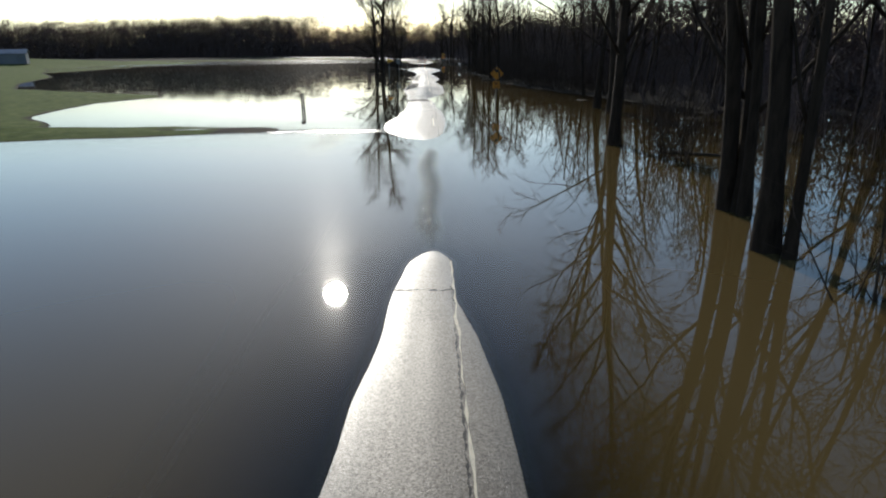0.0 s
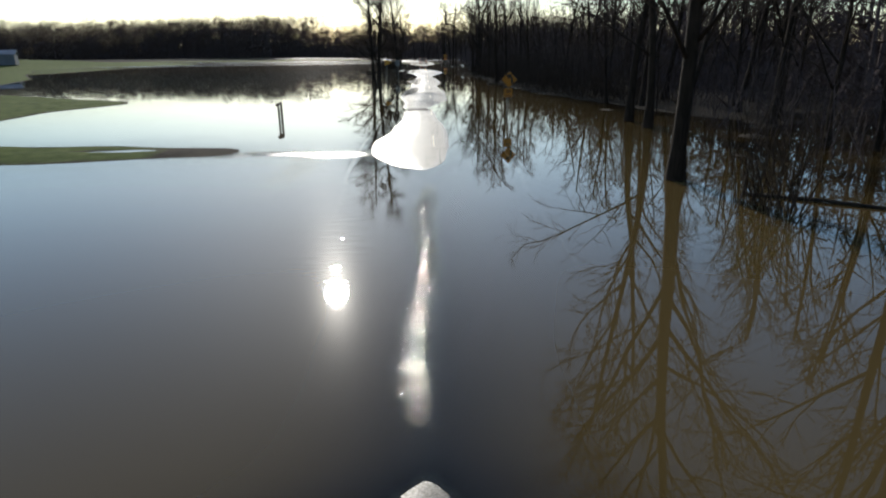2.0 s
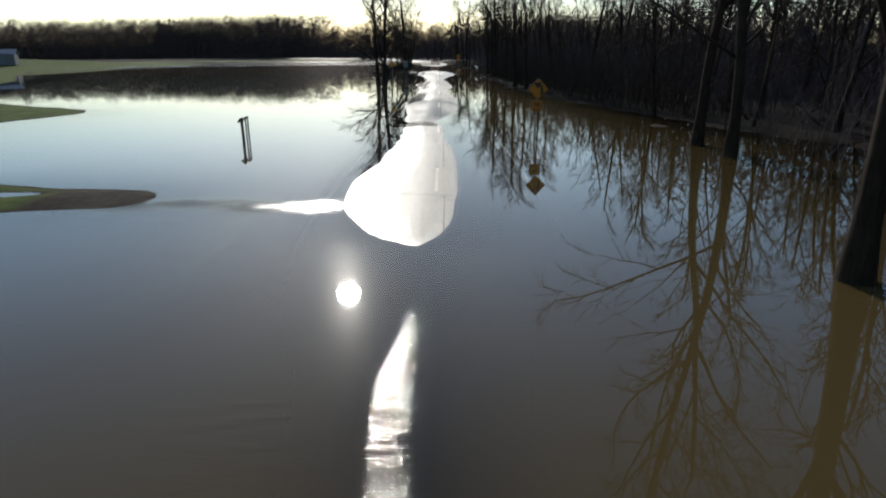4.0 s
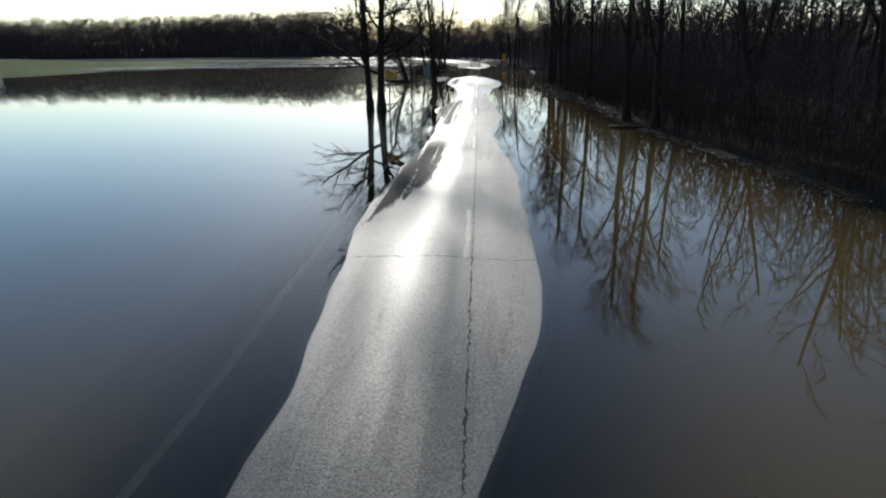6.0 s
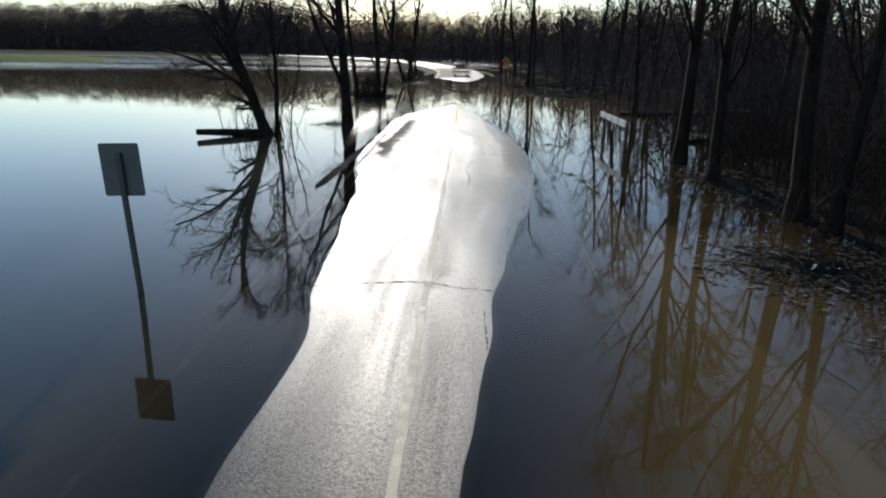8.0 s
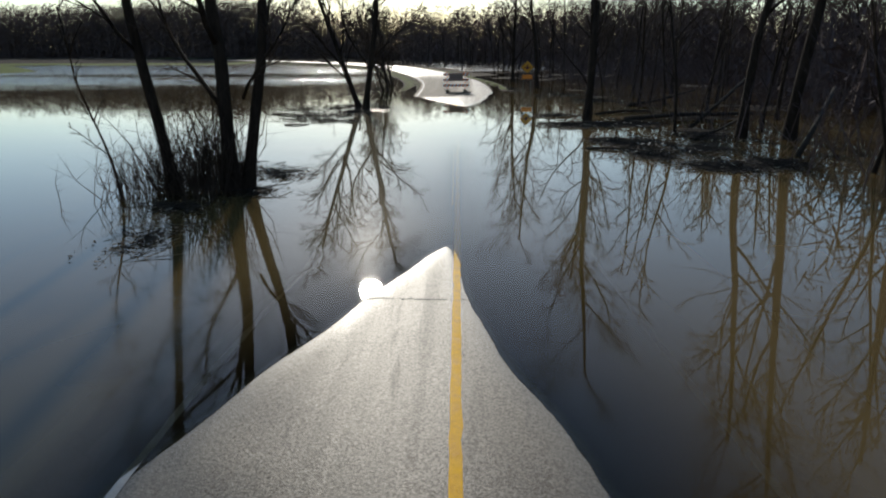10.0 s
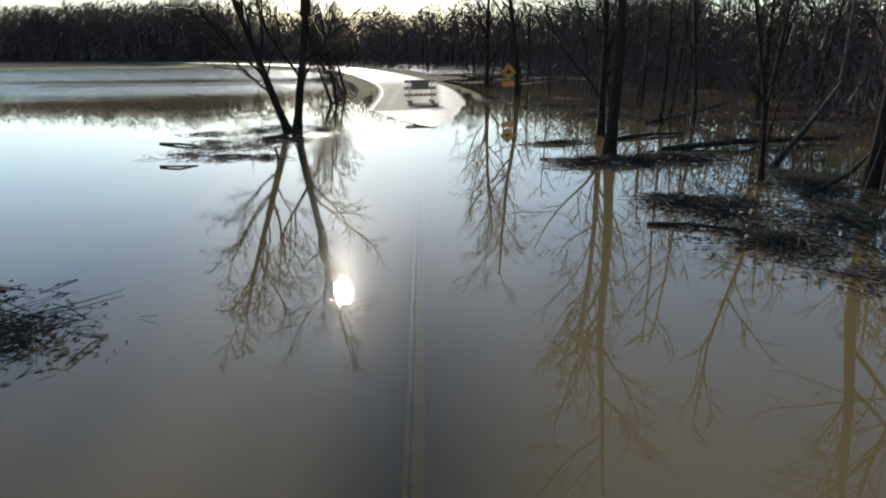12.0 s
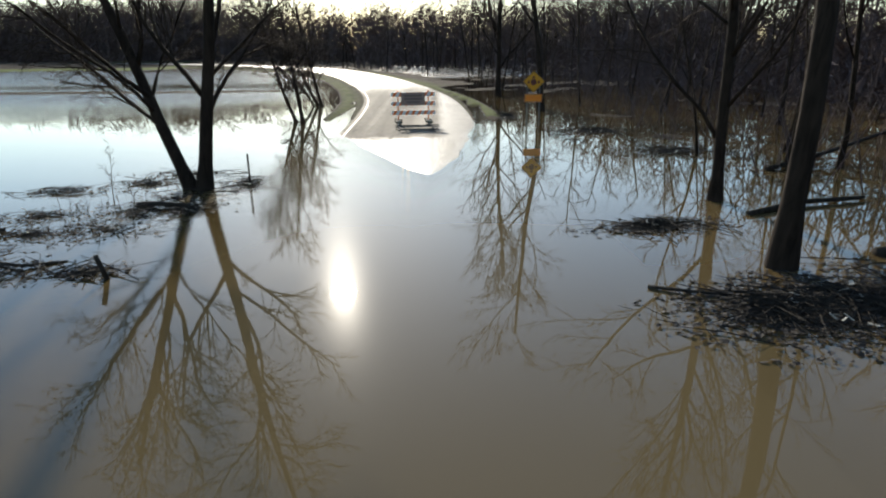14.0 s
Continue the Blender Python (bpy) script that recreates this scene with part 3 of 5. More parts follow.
xs = steps((-600, -60, 30), (-60, -8, 4), (-8, -4, 0.5), (-4, 4.6, 0.2), (4.6, 8, 0.5), (8, 60, 4), (60, 300, 30))
ys = steps((-200, -10, 10), (-10, 186, 0.35), (186, 240, 3), (240, 600, 30))
water, X, Y, Z = sheet("water", xs, ys, lambda x, y: 0 * x, M_water)
off = (X - middle(Y)) * slant(np.clip(Y, -79, 439))
deep = np.where(np.abs(off) < 3.28, -road_height(np.clip(Y, -40, 440), off), -ground_height(X, Y))
ruffle = 1.0 * np.exp(-((off + 0.32 + 0.05 * np.sin(Y)) / 0.22) ** 2) * np.clip((Y - 11) / 2, 0, 1) * np.clip((25 - Y) / 3, 0, 1)
ruffle += 0.8 * np.exp(-((Y - 30.4 + 0.25 * np.sin(X * 1.3)) / 0.55) ** 2) * np.clip((X + 8.5), 0, 1) * np.clip(-2 - X, 0, 1)
ruffle += 0.25 * np.exp(-((off + 4.6) / 0.8) ** 2) * np.exp(-((Y - 27) / 4) ** 2)
ruffle += 1.0 * np.clip((Y - 188) / 12, 0, 1) * np.clip((-10 - X) / 8, 0, 1) * (0.6 + 0.4 * np.sin(Y * 0.22 + X * 0.02))
ruffle += 0.15 * np.exp(-((off + 5.5) / 2.2) ** 2) * np.exp(-((Y - 166) / 5) ** 2) + 0.12 * np.exp(-((off + 5) / 2) ** 2) * np.exp(-((Y - 126) / 4) ** 2)
near_road = np.clip((X + 5.2) / 2.2, 0, 1)
rapid = np.exp(-((Y - 30.3 + 0.04 * (X + 5) + (0.3 - 0.2 * near_road) * np.sin(X * 1.7)) / (0.16 + 0.5 * near_road)) ** 2) * np.clip(X + 8.5, 0, 1) * np.clip(-1.6 - X, 0, 1) * np.maximum(near_road, 0.45 + 0.5 * np.sin(X * 3.3))
rapid += 1.0 * np.exp(-((off + 2.25) / 0.3) ** 2) * np.exp(-((Y - 77.6) / 1.8) ** 2) + 0.25 * np.exp(-((off + 3.3) / 0.35) ** 2) * np.exp(-((Y - 85) / 4) ** 2)
rapid += 0.8 * np.exp(-((X + 6.1) / 1.5) ** 2) * np.exp(-((Y - 167.2) / 2.2) ** 2) + 0.5 * np.exp(-((off + 4.6) / 0.9) ** 2) * np.exp(-((Y - 126) / 4) ** 2)
rapid += 0.6 * np.exp(-((off + 4.5) / 1.2) ** 2) * np.exp(-((Y - 132) / 5) ** 2)
rapid += 0.9 * np.clip((Y - 228) / 12, 0, 1) * np.clip((330 - Y) / 20, 0, 1) * np.clip((X + 14) / 6, 0, 1)
rapids = water.data.attributes.new("rapid", 'FLOAT', 'POINT')
rapids.data.foreach_set("value", np.clip(rapid, 0, 1).astype(np.float32).ravel())
wavelet = 0.22 * np.exp(-((X + 5.5) / 2.4) ** 2) * np.exp(-((Y - 153) / 6) ** 2) + 1.0 * np.exp(-((X + 1.6) / 0.9) ** 2) * np.exp(-((Y - 19.5) / 2.2) ** 2)
wavelets = water.data.attributes.new("wavelet", 'FLOAT', 'POINT')
wavelets.data.foreach_set("value", np.clip(wavelet, 0, 1).astype(np.float32).ravel())
frets = water.data.attributes.new("ruffle", 'FLOAT', 'POINT')
frets.data.foreach_set("value", np.clip(ruffle, 0, 1).astype(np.float32).ravel())
layer = water.data.attributes.new("depth", 'FLOAT', 'POINT')
layer.data.foreach_set("value", np.clip(deep, 0, 2).astype(np.float32).ravel())
tagged(water, "calm muddy brown flood water mirroring the sky", "water", kind="structure")


# ---- the road ----
def road_strip(name, mat, u_of, y0, y1, dy, cols, lift):
    """A strip of the road between offsets u_of(y), laid on the pavement's own shape."""
    ys = np.arange(y0, y1 + dy / 2, dy)
    a, b = u_of(ys)
    U = a[:, None] + (b - a)[:, None] * np.linspace(0, 1, cols)[None]
    Yg = np.repeat(ys[:, None], cols, 1)
    ang = np.arctan((middle(ys + 1) - middle(ys - 1)) / 2)[:, None]
    Zg = road_height(Yg, np.clip(U, -3.3, 3.3)) + lift
    Xg = middle(ys)[:, None] + U * np.cos(ang)
    Yw = Yg - U * np.sin(ang)
    co = np.stack([Xg, Yw, Zg], -1).reshape(-1, 3)
    i = (np.arange(len(ys) - 1)[:, None] * cols + np.arange(cols - 1)[None]).reshape(-1)
    faces = np.stack([i, i + 1, i + cols + 1, i + cols], 1)
    return mesh_of(name, co.tolist(), faces.tolist(), mat, True)


flat = lambda a, b: (lambda ys: (np.full(len(ys), a), np.full(len(ys), b)))
road = new("road", road_strip("road", M_asphalt, flat(-3.25, 3.25), -40, 400, 0.4, 45, 0.0))
tagged(road, "worn grey asphalt road, partly under flood water", "road", kind="structure")


def paint(name, mat, u, half, y0, y1, label, worn=0.0, seed=0):
    r = np.random.default_rng(seed)
    wob = lambda ys: r.normal(0, worn, len(ys))
    ob = new(name, road_strip(name, mat, lambda ys: (u - half + wob(ys), u + half + wob(ys)), y0, y1, 0.25, 3, 0.004))
    ob.parent = road
    return tagged(ob, label)


paint("edge_line", M_clean_line, -2.95, 0.07, -30, 100, "white edge line under shallow water", 0.006, 1)
paint("edge_line", M_white_line, -2.95, 0.05, 100, 300, "worn white edge line", 0.008, 3)
paint("edge_line", M_clean_line, 2.90, 0.06, -30, 168, "worn white edge line", 0.006, 2)
for k in range(0, 6):
    start = 31.6 + 13.15 * k
    if start < 92:
        paint("centre_dash", M_yellow_line, -0.06, 0.042, start, start + 3.5, "worn cream centre dash", 0.005, 10 + k)
paint("centre_line", M_yellow_line, 0.05, 0.009, -8, 10.8, "crumbling yellow centre line", 0.014, 34)
paint("centre_line", M_yellow_line, -0.06, 0.05, 97, 127, "worn cream centre line", 0.006, 33)
paint("centre_line", M_orange_line, -0.03, 0.06, 127, 152, "worn solid yellow centre line", 0.006, 30)
paint("centre_line", M_orange_line, 0.02, 0.060, 152, 171, "worn solid orange-yellow centre line", 0.004, 32)
paint("centre_line", M_orange_line, -0.15, 0.022, 142, 171, "worn solid yellow centre line", 0.006, 31)


def crack(points, width, seed):
    """A tar-dark crack that wanders across the pavement; points are (y, u)."""
    r = random.Random(seed)
    ways = []
    for (y0, u0), (y1, u1) in zip(points, points[1:]):
        n = max(2, int(math.hypot(y1 - y0, u1 - u0) / 0.06))
        for i in range(n):
            t = i / n
            ways.append((y0 + (y1 - y0) * t + r.gauss(0, 0.014), u0 + (u1 - u0) * t + r.gauss(0, 0.009)))
    V, F = [], []
    for i, (y, u) in enumerate(ways):
        y2, u2 = ways[min(i + 1, len(ways) - 1)]
        y1, u1 = ways[max(i - 1, 0)]
        d = Vector((y2 - y1, u2 - u1)).normalized()
        w = width * r.choice((0.12, 0.25, 0.4, 0.6, 0.9)) / 2
        if float(road_height(np.array(y), np.array(u))) < 0.001:
            w = 0.001
        for s in (-1, 1):
            yy, uu = y + d.y * w * s, u - d.x * w * s
            V.append((float(middle(yy)) + uu, yy, float(road_height(np.array(yy), np.array(uu))) + 0.003))
        if i:
            a = 2 * i - 2
            F.append((a, a + 1, a + 3, a + 2))
    ob = part("crack", (V, F), M_tar, road)
    return ob


for k, (y, a, b, w) in enumerate([(9.35, -1.5, 0.6, 0.11), (31.2, -2.6, 0.8, 0.06), (34.6, -2.7, 0.8, 0.06), (37.05, -2.4, 0.7, 0.05), (40.8, -2.2, 0.6, 0.04), (45.2, -2.1, 0.5, 0.07), (57.95, -2.6, 1.5, 0.06), (65.3, -2.8, 1.5, 0.06), (69.6, -2.6, 1.4, 0.04), (73.3, -1.0, 0.3, 0.03), (78.75, -2.3, 1.3, 0.06), (85.5, 0.1, 1.6, 0.04), (88.5, 0.1, 1.3, 0.03), (94.6, -1.8, 0.2, 0.04), (104.8, -2.0, 1.2, 0.07), (111.6, -2.4, 0.0, 0.05), (114.6, -1.4, 0.8, 0.05), (117.6, -3.0, 2.4, 0.07), (135.9, -1.6, 0.3, 0.05), (124.2, -2.2, 0.4, 0.04)]):
    r = random.Random(k)
    crack([(y + r.uniform(-0.12, 0.12), a + (b - a) * i / 5) for i in range(6)], w, 50 + k)
crack([(-10, -0.02), (5, 0.0), (9.6, 0.02)], 0.04, 90)
crack([(27, 0.12), (31.5, 0.16)], 0.04, 91)
crack([(35.4, 0.14), (47, 0.18)], 0.04, 92)
crack([(50, 0.06), (80, 0.03), (100, 0.05)], 0.045, 93)
crack([(112, 0.55), (113.3, 0.62), (114.6, 0.5), (116.2, 0.75)], 0.05, 94)
crack([(116.9, -0.12), (117.5, 0.1), (118.0, 0.9), (117.7, 1.6)], 0.04, 95)
crack([(115, -0.02), (121, 0.0)], 0.045, 96)
crack([(98, 0.95), (101, 0.85), (104, 0.8)], 0.04, 97)
crack([(31.2, 0.1), (30.6, 0.3), (30.9, 0.6)], 0.03, 98)
crack([(31.2, 0.1), (30.5, -0.1), (30.9, -0.3)], 0.03, 99)


# ---- trees ----
def limb(rnd, V, F, start, way, length, radius, level, spec, twigs):
    """Grows one branch and what springs from it. spec: a row for each level."""
    segs, sides, count, ratio, wander, lift = spec[level][:6]
    pts, radii, d = [Vector(start)], [radius], Vector(way).normalized()
    tip = 0.35 if level < 2 else 0.25
    for i in range(segs):
        d = (d + Vector((rnd.gauss(0, wander), rnd.gauss(0, wander), rnd.gauss(0, wander) * 0.6 + lift))).normalized()
        pts.append(pts[-1] + d * (length / segs))
        radii.append(radius * (1 - (1 - tip) * ((i + 1) / segs) ** 0.85))
    if level == 0:
        radii[0] *= 1.45
        pts.insert(0, pts[0] - Vector((0, 0, 0.9)))
        radii.insert(0, radii[0] * 1.15)
    target = (V, F) if level < 2 else twigs
    tube(*target, pts, radii, sides, level > 1 and sides == 3)
    if level + 1 >= len(spec):
        return
    low = spec[0][6] if level == 0 else 0.15
    first = 1 if level == 0 else 0
    for k in range(count):
        t = low + (1 - low) * (k + rnd.random()) / count
        s = t * segs
        i = min(int(s), segs - 1) + first
        p = pts[i].lerp(pts[i + 1], s - int(s)) if i + 1 < len(pts) else pts[-1]
        along = (pts[min(i + 1, len(pts) - 1)] - pts[max(i - 1, 0)]).normalized()
        side = along.cross(Vector((rnd.gauss(0, 1), rnd.gauss(0, 1), rnd.gauss(0, 1)))).normalized()
        spread = rnd.uniform(0.5, 1.0) if level or len(spec[0]) < 8 else rnd.uniform(*spec[0][7])
        child = (along + side * spread).normalized()
        reach = length * ratio * rnd.uniform(0.65, 1.2) * (1.1 - 0.6 * t)
        rad = radii[i] * (rnd.uniform(0.34, 0.55) if level == 0 else rnd.uniform(0.46, 0.70))
        limb(rnd, V, F, p, child, reach, max(rad, (0.034, 0.024, 0.015, 0.009)[min(level, 3)]), level + 1, spec, twigs)


FULL = [(11, 8, 9, 0.55, 0.03, 0.02, 0.26), (7, 5, 8, 0.52, 0.12, 0.05), (5, 3, 6, 0.58, 0.16, 0.03), (3, 3, 4, 0.6, 0.18, 0.0), (1, 3, 0, 0, 0.25, 0.0)]
WIDE = [(11, 8, 13, 0.52, 0.025, 0.02, 0.15), (6, 5, 7, 0.58, 0.14, 0.01), (4, 3, 6, 0.6, 0.17, 0.0), (3, 3, 4, 0.6, 0.2, 0.0), (1, 3, 0, 0, 0.25, 0.0)]
DENSE = [(13, 8, 20, 0.46, 0.025, 0.02, 0.13), (6, 5, 8, 0.55, 0.13, 0.03), (4, 3, 6, 0.6, 0.17, 0.0), (3, 3, 4, 0.6, 0.2, 0.0), (1, 3, 0, 0, 0.25, 0.0)]
BUSHY = [(13, 8, 30, 0.29, 0.012, 0.01, 0.14, (1.0, 2.2)), (7, 5, 9, 0.58, 0.16, 0.02), (4, 3, 6, 0.6, 0.17, 0.0), (3, 3, 4, 0.6, 0.2, 0.0), (1, 3, 0, 0, 0.25, 0.0)]
MID = [(8, 5, 8, 0.48, 0.035, 0.02, 0.25), (4, 4, 6, 0.55, 0.13, 0.04), (3, 3, 5, 0.58, 0.17, 0.02), (2, 3, 3, 0.6, 0.2, 0.0), (1, 3, 0, 0, 0.2, 0.0)]
SLIM = [(9, 5, 7, 0.30, 0.05, 0.02, 0.2), (4, 3, 4, 0.5, 0.14, 0.03), (3, 3, 4, 0.5, 0.18, 0.02), (2, 3, 0, 0, 0.2, 0.0)]


def make_tree(seed, stems, spec, place, label, group="", forks=()):
    """A bare tree: stems are (lean x, lean y, height, radius, base x, base y); forks spring higher up: (lean x, lean y, length, radius, x, y, z)."""
    rnd = random.Random(seed)
    tree = thing("bare_tree", place, label, "tree", group)
    V, F, twigs = [], [], ([], [])
    for lx, ly, high, rad, bx, by in stems:
        limb(rnd, V, F, (bx, by, -0.25), (lx, ly, 1), high, rad, 0, spec, twigs)
    for lx, ly, long, rad, fx, fy, fz in forks:
        limb(rnd, V, F, (fx, fy, fz), (lx, ly, 1), long, rad, 1, spec, twigs)
    part("trunk", (V, F, 1), M_bark, tree)
    part("crown", (*twigs, 1), M_twig, tree, "bare crown of fine leafless twigs")
    return tree


def at(x, y, z=0.0, turn=0.0, size=1.0):
    return pose(x, y, z, 0, 0, turn) @ Matrix.Diagonal((size, size, size, 1))


# trees that stand by themselves along the left of the road
make_tree(11, [(-0.01, 0.0, 16, 0.21, -0.34, 0), (0.01, 0.02, 17, 0.25, 0.34, 0.1)], BUSHY, at(-6.25, 87.8), "pair of tall dark trunks standing together in flood water")
make_tree(12, [(-0.26, -0.1, 8, 0.26, 0, 0), (0.03, 0.1, 8, 0.11, 0.3, 0.25)], WIDE, at(-8.15, 122.6), "crooked leaning tree with a broken side limb in water", forks=[(-1.5, -0.2, 1.5, 0.13, -0.25, -0.1, 0.95), (-0.9, 0.1, 4.0, 0.10, -0.5, -0.1, 2.0)])
make_tree(13, [(-0.01, 0.0, 15, 0.24, 0, 0)], FULL, at(-5.4, 126.1), "single thick dark trunk rising from flood water", forks=[(-0.55, -0.1, 6.5, 0.11, -0.05, 0, 1.7), (-0.5, 0.2, 6.0, 0.09, -0.03, 0, 3.2)])
make_tree(14, [(-0.10, -0.05, 12, 0.17, 0, 0)], FULL, at(-7.9, 143.2), "slender dark tree leaning over flood water")
make_tree(15, [(0.01, 0.02, 13, 0.21, -0.16, 0), (0.14, 0.03, 13, 0.17, 0.14, 0.2)], FULL, at(-6.3, 143.4), "twin-stemmed dark tree in brush and water", forks=[(-0.8, -0.1, 3.5, 0.07, -0.2, 0, 2.2), (0.7, -0.1, 3.0, 0.05, 0.3, 0.2, 2.4)])
make_tree(16, [(-0.36, 0.05, 10, 0.20, -0.08, 0), (0.17, 0.0, 11, 0.21, 0.16, 0)], WIDE, at(-6.85, 167.7), "V-shaped tree with two diverging bare trunks", forks=[(-1.2, -0.2, 4.0, 0.07, -1.0, 0, 2.6)])
make_tree(17, [(-0.45, 0.1, 6, 0.12, 0, 0), (-0.2, 0.0, 7, 0.13, 0.2, 0), (-0.6, 0, 5, 0.09, -0.2, 0)], WIDE, at(-8.2, 195.3), "small forked tree at the water's edge")
make_tree(19, [(-0.32, 0.0, 6, 0.11, 0, 0), (-0.1, 0.1, 7, 0.12, 0.3, 0)], WIDE, at(-7.6, 185.0), "slim bare tree on the flooded verge")

# trees along the edge of the wood on the right
EDGE = [(6.9, 14.1, 0.20), (7.0, 13.5, 0.13), (6.2, 11.0, 0.22), (6.35, 10.5, 0.10), (7.2, 24.5, 0.23), (10.5, 36.8, 0.20), (10.5, 39.8, 0.24), (7.85, 80.2, 0.24), (8.6, 77.4, 0.16), (8.5, 96.0, 0.20), (13.3, 100.2, 0.22), (7.75, 103.9, 0.26), (7.95, 109.8, 0.20), (8.2, 108.7, 0.16), (8.35, 120.1, 0.18), (7.6, 117.2, 0.22), (7.5, 113.7, 0.12), (9.8, 132.8, 0.18), (5.93, 160.3, 0.25), (6.86, 165.3, 0.08), (11.2, 154.2, 0.22), (12.8, 153.4, 0.24), (6.4, 189.7, 0.24), (4.95, 202.2, 0.2)]
kinds = [make_tree(30 + k, [(0.02 * (k - 2), 0.02, 15 + k % 3, EDGE[k][2], 0, 0)] + ([(0.16, 0.05, 14, 0.15, 0.2, 0.1)] if k == 1 else []), DENSE if k == 4 else WIDE if k % 2 else FULL, at(*EDGE[k][:2], 0, 60 * k),
                   "tall bare hardwood standing in flood water at the wood's edge", "trees at the wood's edge") for k in range(6)]
short = [make_tree(50 + k, [(0.03 * (k - 1), 0.02, 9.5 + 0.6 * k, 0.20, 0, 0)], FULL, at(*EDGE[7 + k][:2], 0, 80 * k, EDGE[7 + k][2] / 0.2 * 0.4 + 0.6),
                   "bare young hardwood standing in water at the wood's edge", "trees at the wood's edge") for k in range(4)]
rnd = random.Random(5)
for k, (x, y, r) in enumerate(EDGE):
    if k == 6 or k > 10:
        low = 60 < y < 135
        if k == 18:
            copy_thing(kinds[0], pose(x, y, 0, 0, 6.0, 0) @ Matrix.Diagonal((1.05, 1.05, 1.05, 1)))
            continue
        copy_thing(short[k % 4] if low else kinds[(0, 2, 0, 4)[k % 4]], at(x, y, 0, rnd.uniform(0, 360), r / (0.20 if low else 0.22) * 0.5 + 0.5))

# the wood behind them
wood = [make_tree(60 + k, [(rnd.gauss(0, 0.05), rnd.gauss(0, 0.05), 8.5 + 0.8 * k, 0.13 + 0.012 * k, 0, 0)], MID, at(15 + 3 * k, 30 + 9 * k), "bare hardwood in the flooded wood", "trees of the wood") for k in range(5)]
taken = [(x, y) for x, y, _ in EDGE]
count = 0
while count < 130:
    y = rnd.uniform(2, 300)
    x = float(middle(y)) + (11.0 if 45 < y < 110 else 11.5) + abs(rnd.gauss(0, 14)) + (4 if y < 45 else 0)
    if min((x - a) ** 2 + (y - b) ** 2 for a, b in taken) < 3.4:
        continue
    taken.append((x, y))
    copy_thing(wood[count % 5], at(x, y, 0, rnd.uniform(0, 360), rnd.uniform(0.8, 1.2) * (1.4 if y < 40 else 0.75 if y > 150 else 1.0)))
    count += 1
slim = [make_tree(80 + k, [(rnd.gauss(0, 0.1), rnd.gauss(0, 0.1), 7 + k, 0.055 + 0.01 * k, 0, 0)], SLIM, at(10 + 2 * k, 70 + 5 * k), "thin young tree standing in the flooded wood", "saplings") for k in range(4)]
for k in range(90):
    y = rnd.uniform(5, 235)
    x = float(middle(y)) + (12.5 if 45 < y < 90 else 9.0) + abs(rnd.gauss(0, 9)) + (3 if y < 45 else 0)
    copy_thing(slim[k % 4], at(x, y, 0, rnd.uniform(0, 360), rnd.uniform(0.6, 1.2)))
for x, y, s in ((-7.3, 123.0, 0.55), (-7.9, 123.4, 0.45), (-9.0, 142.6, 0.6), (-8.6, 166.4, 0.2)):
    copy_thing(slim[k % 4], at(x, y, 0, rnd.uniform(0, 360), s))


def thicket(name, spots, seed, label, mat, high=(1.0, 3.0), fork=3):
    """Thin stems with side shoots, too many to count."""
    r = random.Random(seed)
    V, F = [], []
    for x, y in spots:
        h = r.uniform(*high)
        lean = Vector((r.gauss(0, 0.25), r.gauss(0, 0.25), 1)) * h
        p = Vector((x, y, -0.2))
        bend = Vector((r.gauss(0, 0.1), r.gauss(0, 0.1), 0)) * h
        tube(V, F, [p, p + lean * 0.5 + bend, p + lean], [0.007 + 0.004 * h, 0.006 + 0.0025 * h, 0.003], 3, True)
        for _ in range(fork):
            t = r.uniform(0.25, 0.9)
            q = p + lean * t + bend * (1 - abs(2 * t - 1))
            w = Vector((r.gauss(0, 0.5), r.gauss(0, 0.5), r.uniform(0.1, 0.8))) * h * 0.45
            tube(V, F, [q, q + w], [0.0055, 0.0025], 3, True)
    ob = part(name, (V, F), mat)
    return tagged(ob, label, "brush", kind="stuff")


r = random.Random(21)
thicket("undergrowth", [(float(middle(y)) + (13 if 45 < y < 90 else 10) + abs(r.gauss(0, 12)) + (3 if y < 45 else 0), y) for y in [r.uniform(0, 130) for _ in range(3400)] + [r.uniform(130, 222) for _ in range(1300)]], 22, "tangled leafless undergrowth of the flooded wood", M_hazed, (1.0, 5.0), 5)
thicket("undergrowth", [(float(BANK(y)) + 0.2 + abs(r.gauss(0, 3.2)), y) for y in (r.uniform(48, 122) for _ in range(3000))], 31, "dense dark undergrowth along the wood's bank", M_twig, (0.8, 4.5), 6)
thicket("brush", [(r.gauss(-8.3, 0.8), r.gauss(143.6, 0.9)) for _ in range(280)], 23, "tangled leafless brush round the leaning tree", M_twig, (0.5, 1.8), 4)
thicket("brush", [(r.gauss(-7.1, 0.5), r.gauss(143.6, 0.6)) for _ in range(190)], 29, "thin bare brush round the twin-stemmed tree", M_twig, (0.6, 3.4), 6)
thicket("brush", [(r.gauss(-8.3, 0.7), r.gauss(122.4, 0.8)) for _ in range(110)], 24, "thin bare brush round the crooked tree", M_twig, (0.5, 2.0), 4)
thicket("brush", [(r.gauss(8.1, 0.35), r.gauss(21.0, 0.5)) for _ in range(60)], 25, "bare bush standing in the flood water", M_twig, (1.5, 3.8), 6)
thicket("brush", [(r.gauss(6.5, 0.25), r.gauss(7.9, 0.4)) for _ in range(40)], 26, "bare bush standing in the flood water", M_twig, (1.2, 3.0), 5)
thicket("brush", [(r.uniform(6.2, 9.5), r.uniform(92, 128)) for _ in range(260)], 27, "thin bare brush along the wood's edge", M_twig, (0.4, 1.8), 3)
